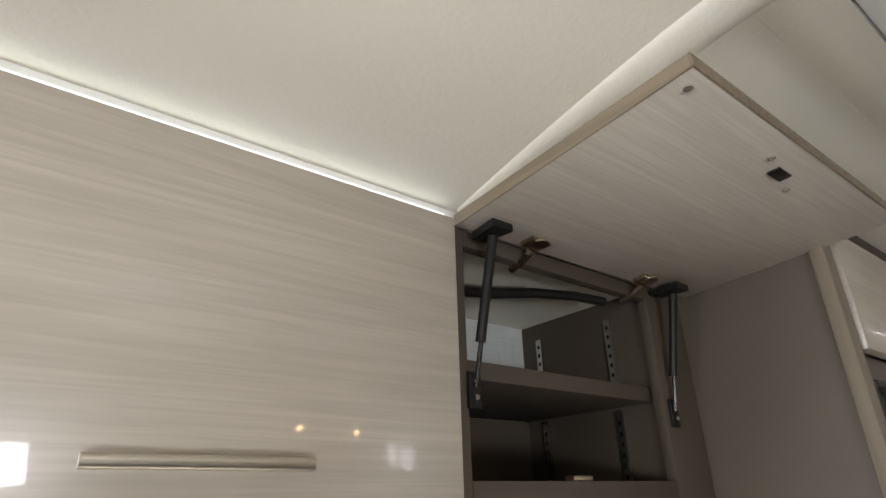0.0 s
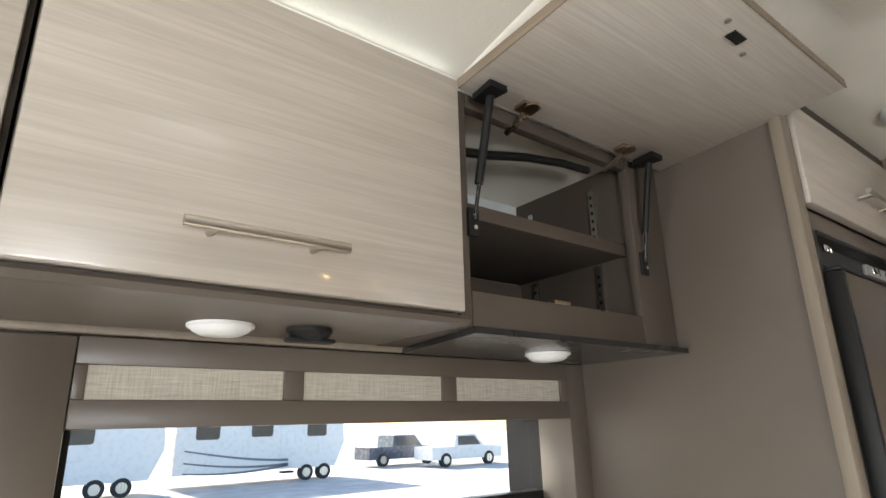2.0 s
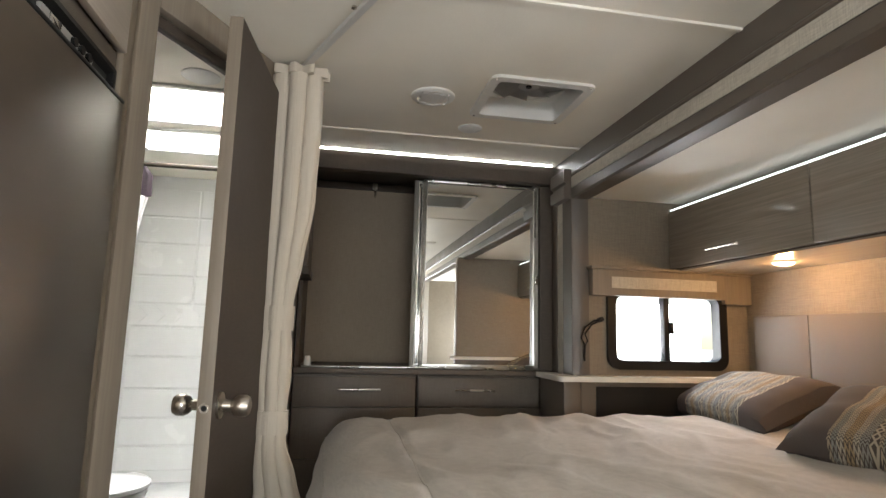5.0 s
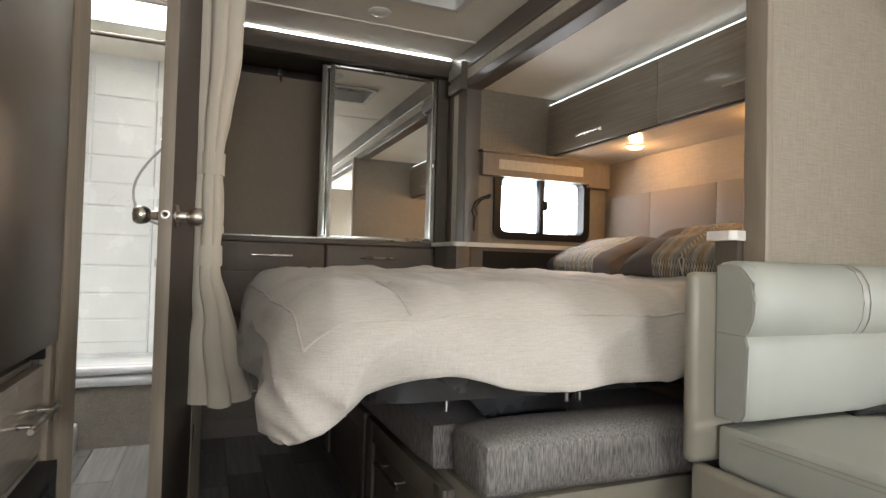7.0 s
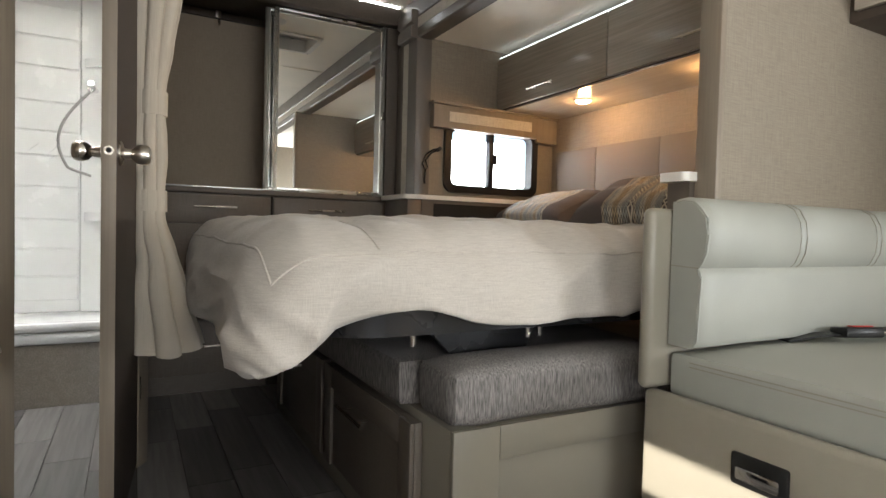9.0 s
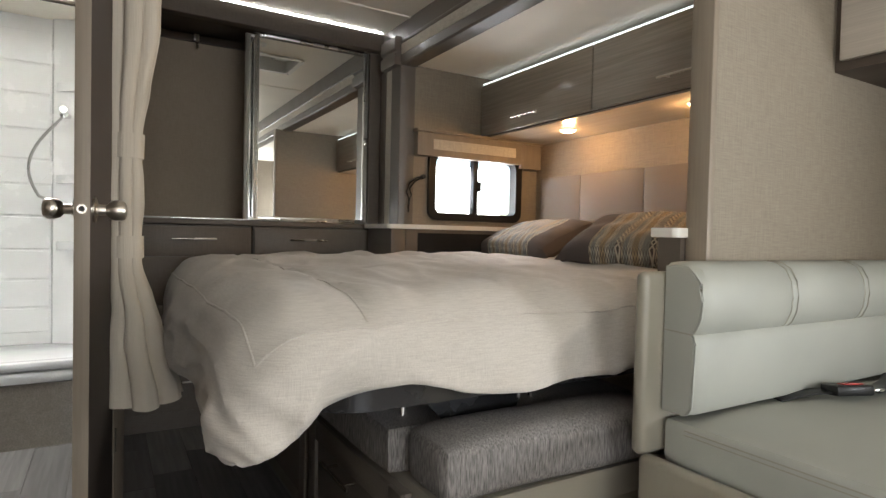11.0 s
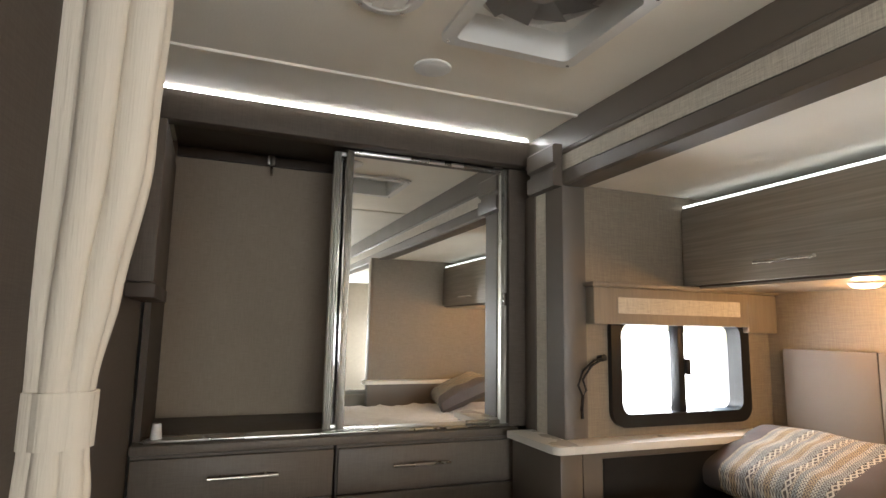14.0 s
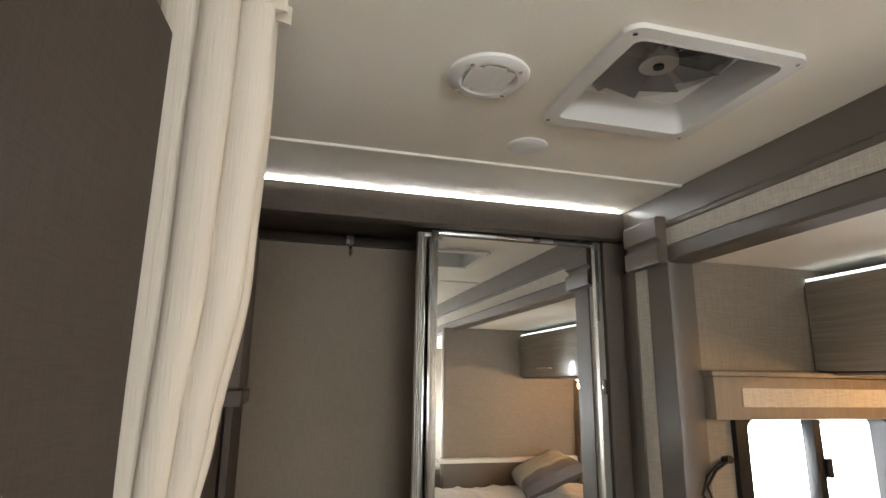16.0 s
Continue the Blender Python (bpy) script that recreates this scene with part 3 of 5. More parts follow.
# ---- fridge bay and bathroom doorway ----
structure("panel_fridge_side", bm_box(1.535, 1.553, 0.56, 1.28, 0.0, TOP), "taupe", "taupe vinyl end panel beside the fridge")
structure("trim_fridge_post", bm_box(1.523, 1.565, 0.535, 0.56, 0.0, TOP, 0.004), "postwood", "grey-brown post at the fridge")
structure("panel_fridge_far", bm_box(2.256, 2.272, 0.56, 1.28, 0.0, TOP), "taupe")
structure("trim_fridge_post_far", bm_box(2.250, 2.309, 0.535, 0.56, 0.0, TOP, 0.004), "postwood", "grey-brown post between fridge and bathroom")
fr = thing("fridge", (1.93, 0.9, 0), "brushed stainless fridge with black frame and control panel", "fridge")
part("body", bm_box(1.57, 2.247, 0.60, 1.24, 0.70, 1.885), "black", fr)
part("side_frame", bm_box(1.567, 1.615, 0.545, 0.60, 0.70, 1.885, 0.004), "black", fr)
part("side_frame", bm_box(2.231, 2.248, 0.545, 0.60, 0.70, 1.885, 0.004), "black", fr)
cp = part("control_panel", bm_extrude([(0.60, 1.885), (0.545, 1.885), (0.545, 1.875), (0.562, 1.865), (0.562, 1.825), (0.545, 1.812), (0.545, 1.805), (0.60, 1.805)], "x", 1.615, 2.231), "black", fr, "black plastic control panel")
part("control_plate", bm_box(1.90, 2.13, 0.552, 0.5625, 1.832, 1.858, 0.003), "grey", cp)
for k in range(3):
    part("knob", bm_cyl((2.03 + 0.035 * k, 0.553, 1.845), (2.03 + 0.035 * k, 0.545, 1.845), 0.010, n=14), "black", cp)
part("display", bm_box(1.93, 1.975, 0.549, 0.553, 1.837, 1.853, 0.001), "chrome", cp)
part("badge", bm_box(1.63, 1.665, 0.541, 0.546, 1.842, 1.856, 0.001), "chrome", fr)
fd = part("door", bm_box(1.622, 2.228, 0.515, 0.596, 0.745, 1.795, 0.006), "steel", fr, "brushed stainless door panel")
part("door_edge", bm_box(1.604, 1.6215, 0.512, 0.596, 0.745, 1.795, 0.004), "black", fd, "black recessed grip edge")
part("door_edge", bm_box(1.604, 2.228, 0.514, 0.594, 1.7955, 1.803, 0.002), "black", fd)
fc = thing("fridge_top_cabinet", (1.93, 0.9, 1.9), "pale ash flap cupboard above the fridge", "cabinet")
part("body", bm_box(1.57, 2.248, 0.575, 1.24, 1.888, 2.21), "taupe", fc)
part("rail", bm_box(1.567, 2.249, 0.55, 0.574, 1.887, 1.928, 0.003), "taupe", fc)
part("rail", bm_box(1.567, 2.249, 0.55, 0.574, 2.158, 2.212, 0.003), "brown", fc)
fcd = part("door", bm_box(1.570, 2.247, 0.528, 0.549, 1.930, 2.155, 0.003), "ash", fc, "pale ash flap door")
bar_handle(fcd, (1.815, 0.492, 2.0), (2.043, 0.492, 2.0), (0, -0.035, 0))
fl = thing("fridge_base_cabinet", (1.93, 0.9, 0), "taupe drawer cabinet under the fridge", "cabinet")
part("body", bm_box(1.57, 2.248, 0.575, 1.24, 0.0, 0.698), "taupe", fl)
fld = part("drawer_front", bm_box(1.575, 2.245, 0.548, 0.573, 0.47, 0.685, 0.003), "greywood", fl, "grey oak drawer front")
bar_handle(fld, (1.99, 0.512, 0.585), (2.24, 0.512, 0.585), (0, -0.035, 0), 0.007)
part("lower_front", bm_box(1.575, 2.245, 0.548, 0.573, 0.12, 0.463, 0.003), "greywood", fl)
fg = thing("furnace_grille", (1.9, 0.54, 0.1), "black louvred furnace grille low in the fridge cabinet", "grille")
part("frame", bm_ring([(1.62, 0.06), (2.215, 0.06), (2.215, 0.455), (1.62, 0.455)], [(1.65, 0.085), (2.185, 0.085), (2.185, 0.43), (1.65, 0.43)], "y", 0.505, 0.547), "black", fg, smooth=False)
part("backing", bm_box(1.65, 2.185, 0.538, 0.546, 0.085, 0.43), "black", fg)
for k in range(11):
    part("louvre", bm_extrude([(0.512, 0.092 + 0.0305 * k), (0.536, 0.108 + 0.0305 * k), (0.536, 0.112 + 0.0305 * k), (0.512, 0.096 + 0.0305 * k)], "x", 1.65, 2.185), "black", fg)

DA, DB = Vector((2.31, 0.552, 0)), Vector((2.955, 0.215, 0))
_len = (DB - DA).length
DIAG = Matrix.Translation(DA) @ pose(0, 0, 0, 0, 0, math.degrees(math.atan2(DB.y - DA.y, DB.x - DA.x)))


def in_diag(bm, m=DIAG):
    bm.transform(m)
    return bm


structure("door_frame", in_diag(bm_box(0, 0.062, -0.03, 0.03, 0, TOP, 0.003)), "postwood", "grey-brown bathroom door jamb")
structure("door_frame_head", in_diag(bm_box(0.062, _len - 0.05, -0.03, 0.03, 2.12, TOP, 0.002)), "postwood", "grey-brown panel above the bathroom door")
structure("door_frame_stop", in_diag(bm_box(0.062, _len - 0.05, 0.0, 0.025, 2.085, 2.119, 0.003)), "brown", "dark brown door stop")
structure("door_frame_post", in_diag(bm_box(_len - 0.05, _len + 0.02, -0.03, 0.03, 0, TOP, 0.003)), "postwood", "grey-brown hinge post")
structure("wall_bath", bm_box(2.965, 3.80, 0.19, 0.225, 0.0, TOP), "darktaupe", "dark taupe bathroom wall")
structure("wall_bath_shower", bm_box(3.80, 4.72, 0.20, 0.235, 0.0, TOP), "white")
DE, DH = Vector((2.302, 0.292, 0)), Vector((2.915, 0.232, 0))
DOOR = Matrix.Translation(DE) @ pose(0, 0, 0, 0, 0, math.degrees(math.atan2(DH.y - DE.y, DH.x - DE.x)))
_dl = (DH - DE).length
door = thing("bathroom_door", (2.91, 0.23, 0.02), "grey-brown bathroom door standing ajar with nickel knobs", "door")
part("slab", in_diag(bm_box(0.004, _len, -0.017, 0.017, 0.02, 2.092), DOOR), "doorboard", door)
part("edge_band", in_diag(bm_box(0.0, 0.0035, -0.0175, 0.0175, 0.02, 2.093, 0.0012), DOOR), "postwood", door, "grey-brown edge banding")
part("latch_hole", in_diag(bm_cyl((-0.002, 0, 1.082), (0.002, 0, 1.082), 0.012, n=18), DOOR), "nickel", door)
part("latch_bolt", in_diag(bm_cyl((-0.003, 0, 1.082), (0.002, 0, 1.082), 0.007, n=14), DOOR), "black", door)
for sgn in (-1, 1):
    prof = [(0.033, 0.0), (0.033, 0.006), (0.015, 0.012), (0.013, 0.030), (0.022, 0.038), (0.027, 0.050), (0.027, 0.066), (0.022, 0.074), (0.010, 0.078)]
    km = DOOR @ Matrix.Translation((0.062, sgn * 0.017, 1.082)) @ pose(0, 0, 0, -90 * sgn, 0, 0)
    part("knob", bm_turned(prof, km), "nickel", door, "round brushed nickel knob")
for z in (0.25, 1.0, 1.85):
    part("hinge", in_diag(bm_cyl((_dl - 0.006, -0.022, z), (_dl - 0.006, -0.022, z + 0.085), 0.006, n=10), DOOR), "chrome", door, "steel butt hinge")

# ---- bathroom seen through the doorway ----
structure("shower_step", bm_box(3.85, 3.93, 0.24, 1.275, 0.0, 0.30), "greywood", "grey-brown panel below the shower")
sh = thing("shower_surround", (4.4, 0.75, 0.3), "white acrylic shower surround moulded like wall tiles", "shower")
part("pan", bm_box(3.84, 4.70, 0.237, 1.276, 0.301, 0.36, 0.015), "shower", sh)
part("pan_lip", bm_box(3.835, 3.90, 0.237, 1.276, 0.361, 0.405, 0.014), "shower", sh)
part("end_wall", bm_box(4.60, 4.715, 0.237, 1.276, 0.361, TOP - 0.003), "shower", sh)
part("side_wall", bm_box(3.90, 4.60, 1.24, 1.276, 0.361, TOP - 0.003), "shower", sh)
for k, (z0, z1) in enumerate([(0.43, 0.565), (0.575, 0.725), (0.735, 0.895), (0.905, 1.085), (1.095, 1.265), (1.415, 1.575), (1.585, 1.775), (1.785, 1.945), (1.955, 2.13)]):
    for y0, y1 in ((0.52, 0.86), (0.87, 1.215)) if k > 4 else ((0.52, 1.215),):
        part("tile_panel", bm_box(4.592, 4.601, y0, y1, z0, z1, 0.004), "shower", sh, smooth=False)
    part("tile_panel", bm_box(3.95, 4.55, 1.231, 1.241, z0, z1, 0.004), "shower", sh, smooth=False)
part("border_panel", bm_box(4.588, 4.601, 0.51, 1.22, 1.275, 1.405, 0.004), "shower", sh, smooth=False)
for k in range(7):
    c = 0.56 + 0.1 * k
    part("lozenge", bm_extrude([(c - 0.045, 1.34), (c, 1.295), (c + 0.045, 1.34), (c, 1.385)], "x", 4.581, 4.589), "shower", sh)
for z in (0.90, 1.28, 1.80):
    part("corner_shelf", bm_extrude([(4.60, 0.237), (4.60, 0.50), (4.56, 0.49), (4.46, 0.40), (4.42, 0.30), (4.415, 0.237)], "z", z, z + 0.05), "shower", sh)
part("corner_column", bm_extrude([(4.60, 0.237), (4.60, 0.515), (4.57, 0.505), (4.53, 0.42), (4.50, 0.33), (4.49, 0.237)], "z", 0.362, TOP - 0.004), "shower", sh)
hs = thing("hand_shower", (4.5, 0.42, 1.6), "chrome hand shower on a hanging grey hose", "shower head")
part("bracket", bm_cyl((4.52, 0.43, 1.66), (4.46, 0.45, 1.67), 0.014, n=14), "chrome", hs)
part("valve", bm_turned([(0.022, 0), (0.022, 0.015), (0.012, 0.02), (0.012, 0.045), (0.018, 0.05), (0.016, 0.07)], Matrix.Translation((4.46, 0.45, 1.655)) @ pose(0, 0, 0, 0, -70, 0)), "chrome", hs)
part("hose", bm_tube([(4.46, 0.45 + 0.16 * math.sin(math.pi * k / 20), 1.65 - 0.60 * (k / 20) + (0.11 * max(0, k / 20 - 0.75) * 4 if k > 15 else 0)) for k in range(21)], 0.0075, 8), "grey", hs, "ribbed grey shower hose")
for (x0, x1, y0, y1) in ((3.12, 3.52, 0.36, 0.90), (3.66, 4.0, 0.30, 1.02)):
    sk = thing("skylight", ((x0 + x1) / 2, (y0 + y1) / 2, TOP), "bright white domed skylight in the bathroom ceiling", "skylight", "bathroom skylights")
    part("shaft", bm_ring([(x0 - 0.02, y0 - 0.02), (x1 + 0.02, y0 - 0.02), (x1 + 0.02, y1 + 0.02), (x0 - 0.02, y1 + 0.02)], [(x0 + 0.004, y0 + 0.004), (x1 - 0.004, y0 + 0.004), (x1 - 0.004, y1 - 0.004), (x0 + 0.004, y1 - 0.004)], "z", TOP - 0.012, TOP + 0.35), "white", sk, smooth=False)
    part("dome", bm_box(x0 - 0.02, x1 + 0.02, y0 - 0.02, y1 + 0.02, TOP + 0.352, TOP + 0.37), "skylight", sk, "glowing translucent dome")
bc = thing("bathroom_cabinet", (3.3, 1.08, 1.68), "white bathroom wall cupboard with a grey-brown edge", "cabinet")
part("body", bm_box(3.12, 3.48, 0.93, 1.275, 1.66, 2.16, 0.004), "taupe", bc)
for x0, x1 in ((3.125, 3.298), (3.302, 3.475)):
    d = part("door", bm_box(x0, x1, 0.905, 0.928, 1.70, 2.155, 0.003), "white", bc)
    hx = x1 - 0.03 if x0 < 3.2 else x0 + 0.03
    bar_handle(d, (hx, 0.88, 1.80), (hx, 0.88, 2.0), (0, -0.024, 0), 0.005)
rodt = thing("shower_rod", (3.87, 0.75, 2.08), "dark shower curtain rod across the stall", "curtain rod")
part("tube", bm_cyl((3.87, 0.237, 2.09), (3.87, 1.276, 2.09), 0.012), "brown", rodt)


def bm_gathered(cx, cy, z0, z1, width, folds, thick, n=96, rows=36, turn=0.0, seed=0.0):
    """Gathered cloth: a ruffled closed section that changes from bottom to top. width(z), thick(z) in metres."""
    bm = bmesh.new()
    rings = []
    for j in range(rows + 1):
        z = z0 + (z1 - z0) * j / rows
        ring = []
        w, th = width(z), thick(z)
        for k in range(n):
            a = 2 * math.pi * k / n
            w1 = math.sin(folds * a + 1.3 * seed + 0.9 * math.sin(2.1 * z))
            ruff = 0.98 + 0.24 * (abs(w1) ** 0.7) * (1 if w1 > 0 else -1) + 0.07 * math.sin((folds + 5) * a - 1.7 * z + seed)
            ruff += 0.14 * noise.noise((math.cos(a) * 2.2 + seed, math.sin(a) * 2.2, z * 1.6))
            u, v = w * math.cos(a) * ruff, th * math.sin(a) * ruff
            ct, st = math.cos(turn), math.sin(turn)
            ring.append(bm.verts.new((cx(z) + u * ct - v * st, cy(z) + u * st + v * ct, z + 0.010 * math.sin(5 * a + seed) * (1 if j == 0 and z0 < 1 else 0))))
        rings.append(ring)
    for a, c in zip(rings, rings[1:]):
        for k in range(n):
            bm.faces.new((a[k], a[(k + 1) % n], c[(k + 1) % n], c[k]))
    bm.faces.new(rings[0][::-1])
    bm.faces.new(rings[-1])
    return bm


def lerp_rows(rows):
    def f(z):
        for (a, va), (b, vb) in zip(rows, rows[1:]):
            if z <= b:
                t = min(1, max(0, (z - a) / (b - a)))
                t = t * t * (3 - 2 * t)
                return va + (vb - va) * t
        return rows[-1][1]
    return f


sc = thing("shower_curtain", (3.87, 0.95, 2.07), "bunched white shower curtain with plum stripes", "curtain")
part("cloth", bm_gathered(lambda z: 3.87, lambda z: 1.055 - 0.22 * (z - 1.90), 1.42, 1.92, lerp_rows([(1.42, 0.045), (1.55, 0.095), (1.92, 0.085)]), 5, lerp_rows([(1.42, 0.03), (1.6, 0.05), (1.92, 0.035)]), turn=1.57, seed=2), "towel", sc)
part("striped_top", bm_gathered(lambda z: 3.87, lambda z: 1.045 - 0.10 * (z - 1.92), 1.9205, 2.075, lerp_rows([(1.92, 0.088), (2.02, 0.08), (2.075, 0.05)]), 6, lerp_rows([(1.92, 0.037), (2.075, 0.04)]), rows=12, turn=1.57, seed=3), "purple", sc, "plum upper stripe")
tl = thing("toilet", (3.62, 1.05, 0), "white toilet beside the shower step", "toilet")
part("bowl", bm_turned([(0.11, 0.0), (0.12, 0.05), (0.10, 0.18), (0.14, 0.30), (0.185, 0.40), (0.19, 0.43)], Matrix.Translation((3.62, 0.95, 0.14))), "toilet", tl)
part("lid", bm_turned([(0.19, 0.432), (0.198, 0.44), (0.198, 0.455), (0.185, 0.465), (0.10, 0.472)], Matrix.Translation((3.62, 0.95, 0.14))), "toilet", tl)
part("tank", bm_box(3.45, 3.80, 1.15, 1.27, 0.14, 0.94, 0.02), "toilet", tl)
part("plinth", bm_box(3.40, 3.83, 0.74, 1.275, 0.0, 0.139, 0.006), "white", tl, "low white plinth")

# ---- kitchen cupboards and window ----
kc = thing("wall_cabinet", (0.6, 1.05, 1.66), "pale glossy ash wall cupboard with its flap door closed", "cabinet", "kitchen wall cupboards")
part("body", bm_box(0.322, 0.910, 0.83, 1.208, 1.692, 2.10), "taupe", kc)
kd = part("door", bm_box(0.324, 0.903, 0.802, 0.826, 1.692, 2.098, 0.003), "ash", kc, "glossy pale ash flap door")
bar_handle(kd, (0.482, 0.768, 1.748), (0.684, 0.768, 1.748), (0, -0.034, 0), 0.0065)
kn = thing("wall_cabinet", (-0.1, 1.05, 1.66), "pale glossy ash wall cupboard with its flap door closed", "cabinet", "kitchen wall cupboards")
part("body", bm_box(-0.58, 0.318, 0.83, 1.208, 1.692, 2.10), "brown", kn)
knd = part("door", bm_box(-0.575, 0.312, 0.802, 0.826, 1.692, 2.098, 0.003), "ash", kn, "glossy pale ash flap door")
bar_handle(knd, (-0.25, 0.768, 1.757), (-0.05, 0.768, 1.757), (0, -0.034, 0), 0.0065)

ko = thing("wall_cabinet", (1.2, 1.05, 1.66), "open taupe wall cupboard with one shelf, flap door raised", "cabinet", "kitchen wall cupboards")
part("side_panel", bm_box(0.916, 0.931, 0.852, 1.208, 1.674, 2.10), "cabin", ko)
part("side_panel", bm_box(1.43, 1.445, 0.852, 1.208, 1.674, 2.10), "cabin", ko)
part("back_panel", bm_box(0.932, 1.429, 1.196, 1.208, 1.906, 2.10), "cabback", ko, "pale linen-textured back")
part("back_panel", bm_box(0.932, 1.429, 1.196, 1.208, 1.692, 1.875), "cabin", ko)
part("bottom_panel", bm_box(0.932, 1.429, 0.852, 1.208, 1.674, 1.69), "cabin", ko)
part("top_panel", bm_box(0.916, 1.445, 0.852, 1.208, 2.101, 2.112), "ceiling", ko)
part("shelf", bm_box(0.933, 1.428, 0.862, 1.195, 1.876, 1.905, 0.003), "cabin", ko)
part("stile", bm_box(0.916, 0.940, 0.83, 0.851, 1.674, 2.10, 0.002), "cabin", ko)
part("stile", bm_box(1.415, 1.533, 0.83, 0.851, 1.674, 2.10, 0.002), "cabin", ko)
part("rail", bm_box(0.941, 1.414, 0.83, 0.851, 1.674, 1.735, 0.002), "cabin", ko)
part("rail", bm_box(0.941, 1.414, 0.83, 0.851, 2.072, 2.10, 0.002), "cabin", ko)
part("catch", bm_box(1.145, 1.19, 0.834, 0.853, 1.7355, 1.743, 0.002), "brass", ko)
for y in (0.94, 1.14):
    for z0, z1 in ((1.695, 1.87), (1.912, 2.06)):
        s = part("shelf_standard", bm_box(1.424, 1.4295, y - 0.008, y + 0.008, z0, z1), "alu", ko, "slotted steel shelf standard")
        for k in range(int((z1 - z0) / 0.02)):
            part("slot", bm_box(1.4232, 1.4238, y - 0.003, y + 0.003, z0 + 0.006 + 0.02 * k, z0 + 0.014 + 0.02 * k), "black", s, smooth=False)
OD = Matrix.Translation((0, 0.826, 2.098)) @ pose(0, 0, 0, -3.5, 0, 0)
od = part("door", in_diag(bm_box(0.918, 1.54, -0.405, -0.008, -0.004, 0.015, 0.002), OD), "ashunder", ko, "raised flap door, pale ash underside")
part("door_edge", in_diag(bm_box(0.9155, 0.9178, -0.405, -0.008, -0.004, 0.015), OD), "edgewood", od, "brown plywood edge")
part("door_edge", in_diag(bm_box(0.9155, 1.5405, -0.4076, -0.4055, -0.004, 0.015), OD), "edgewood", od, "brown plywood edge")
part("door_catch", in_diag(bm_box(1.192, 1.230, -0.368, -0.350, -0.007, -0.0042, 0.001), OD), "black", od)
for x, y in ((1.160, -0.372), (1.262, -0.345), (0.94, -0.385)):
    part("screw", in_diag(bm_cyl((x, y, -0.007), (x, y, -0.0042), 0.0055, n=12), OD), "chrome", od)
for x in (1.062, 1.362):
    h = part("hinge", in_diag(bm_box(x - 0.022, x + 0.022, -0.05, -0.02, -0.012, -0.0042, 0.003), OD), "brass", od, "concealed steel hinge")
    part("hinge_cup", in_diag(bm_cyl((x, -0.045, -0.010), (x, -0.045, -0.0145), 0.014, n=16), OD), "brass", h)
    part("hinge_arm", bm_tube([(x, 0.80, 2.084), (x, 0.826, 2.072), (x, 0.852, 2.066)], 0.006, 8), "brass", h)
for x, lx in ((0.955, 0.946), (1.428, 1.436)):
    s = part("gas_strut", bm_cyl((lx, 0.822, 1.856), (x, 0.793, 2.01), 0.0035, n=12), "blackmetal", ko, "black gas strut")
    part("cylinder", bm_cyl((lx + (x - lx) * 0.42, 0.812, 1.918), (x, 0.778, 2.072), 0.0075, n=14), "black", s)
    part("foot_plate", bm_box(lx - 0.012, lx + 0.012, 0.822, 0.8295, 1.826, 1.878, 0.003), "black", s)
    part("top_bracket", bm_extrude([(x - 0.013, 0.81), (x + 0.013, 0.81), (x + 0.020, 0.755), (x - 0.020, 0.755)], "z", 2.076, 2.088), "black", s)
    for dz in (0.012, 0.034):
        part("bolt", bm_cyl((lx, 0.819, 1.83 + dz), (lx, 0.8225, 1.83 + dz), 0.004, n=10), "chrome", s)
cb = single("cable_loom", bm_tube([(0.935, 0.93, 2.04), (0.99, 0.92, 2.035), (1.06, 0.90, 2.038), (1.15, 0.885, 2.052), (1.25, 0.875, 2.062), (1.33, 0.87, 2.064)], 0.009, 10), "black", "black corrugated cable loom inside the open cupboard", "cable")
part("silver_conduit", bm_tube([(0.934, 0.95, 2.052), (1.0, 0.938, 2.05), (1.08, 0.915, 2.052), (1.14, 0.90, 2.06)], 0.008, 10), "chrome", cb, "shiny flexible conduit")
part("connector", bm_box(0.945, 0.985, 0.90, 0.925, 2.043, 2.058, 0.004), "red", cb)

structure("trim_light_rail", bm_extrude([(0.822, 1.690), (0.816, 1.684), (0.820, 1.676), (0.83, 1.674), (1.195, 1.676), (1.195, 1.690)], "x", -0.58, 0.925), "taupe", "taupe soffit under the cupboards")
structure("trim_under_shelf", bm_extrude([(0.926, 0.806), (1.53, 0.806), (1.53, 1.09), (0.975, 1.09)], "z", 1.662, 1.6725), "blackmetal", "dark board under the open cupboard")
structure("trim_soffit_edge", bm_box(-0.2, 1.533, 1.085, 1.10, 1.664, 1.676, 0.003), "postwood", "slim pale edge along the soffit")


def puck(x, y, z, label, lens, group):
    p = thing("puck_light", (x, y, z), label, "light", group)
    part("ring", bm_turned([(0.047, 0.0), (0.047, -0.004), (0.0445, -0.006), (0.042, -0.005)], Matrix.Translation((x, y, z)), 28), "white", p)
    part("lens", bm_turned([(0.042, -0.0052), (0.039, -0.010), (0.030, -0.015), (0.013, -0.0175)], Matrix.Translation((x, y, z)), 28), lens, p)


puck(0.595, 0.985, 1.6735, "white opal puck light under the cupboard", "lens", "kitchen puck lights")
puck(1.245, 0.953, 1.6615, "white opal puck light under the open cupboard", "lens", "kitchen puck lights")
sp = thing("small_speaker", (0.722, 0.963, 1.674), "small black round fitting under the cupboard", "fitting")
part("base", bm_turned([(0.035, 0), (0.035, -0.006), (0.028, -0.014), (0.014, -0.018)], Matrix.Translation((0.722, 0.963, 1.6735))), "black", sp)
part("clip", bm_box(0.685, 0.762, 0.950, 0.976, 1.6525, 1.659, 0.003), "black", sp)

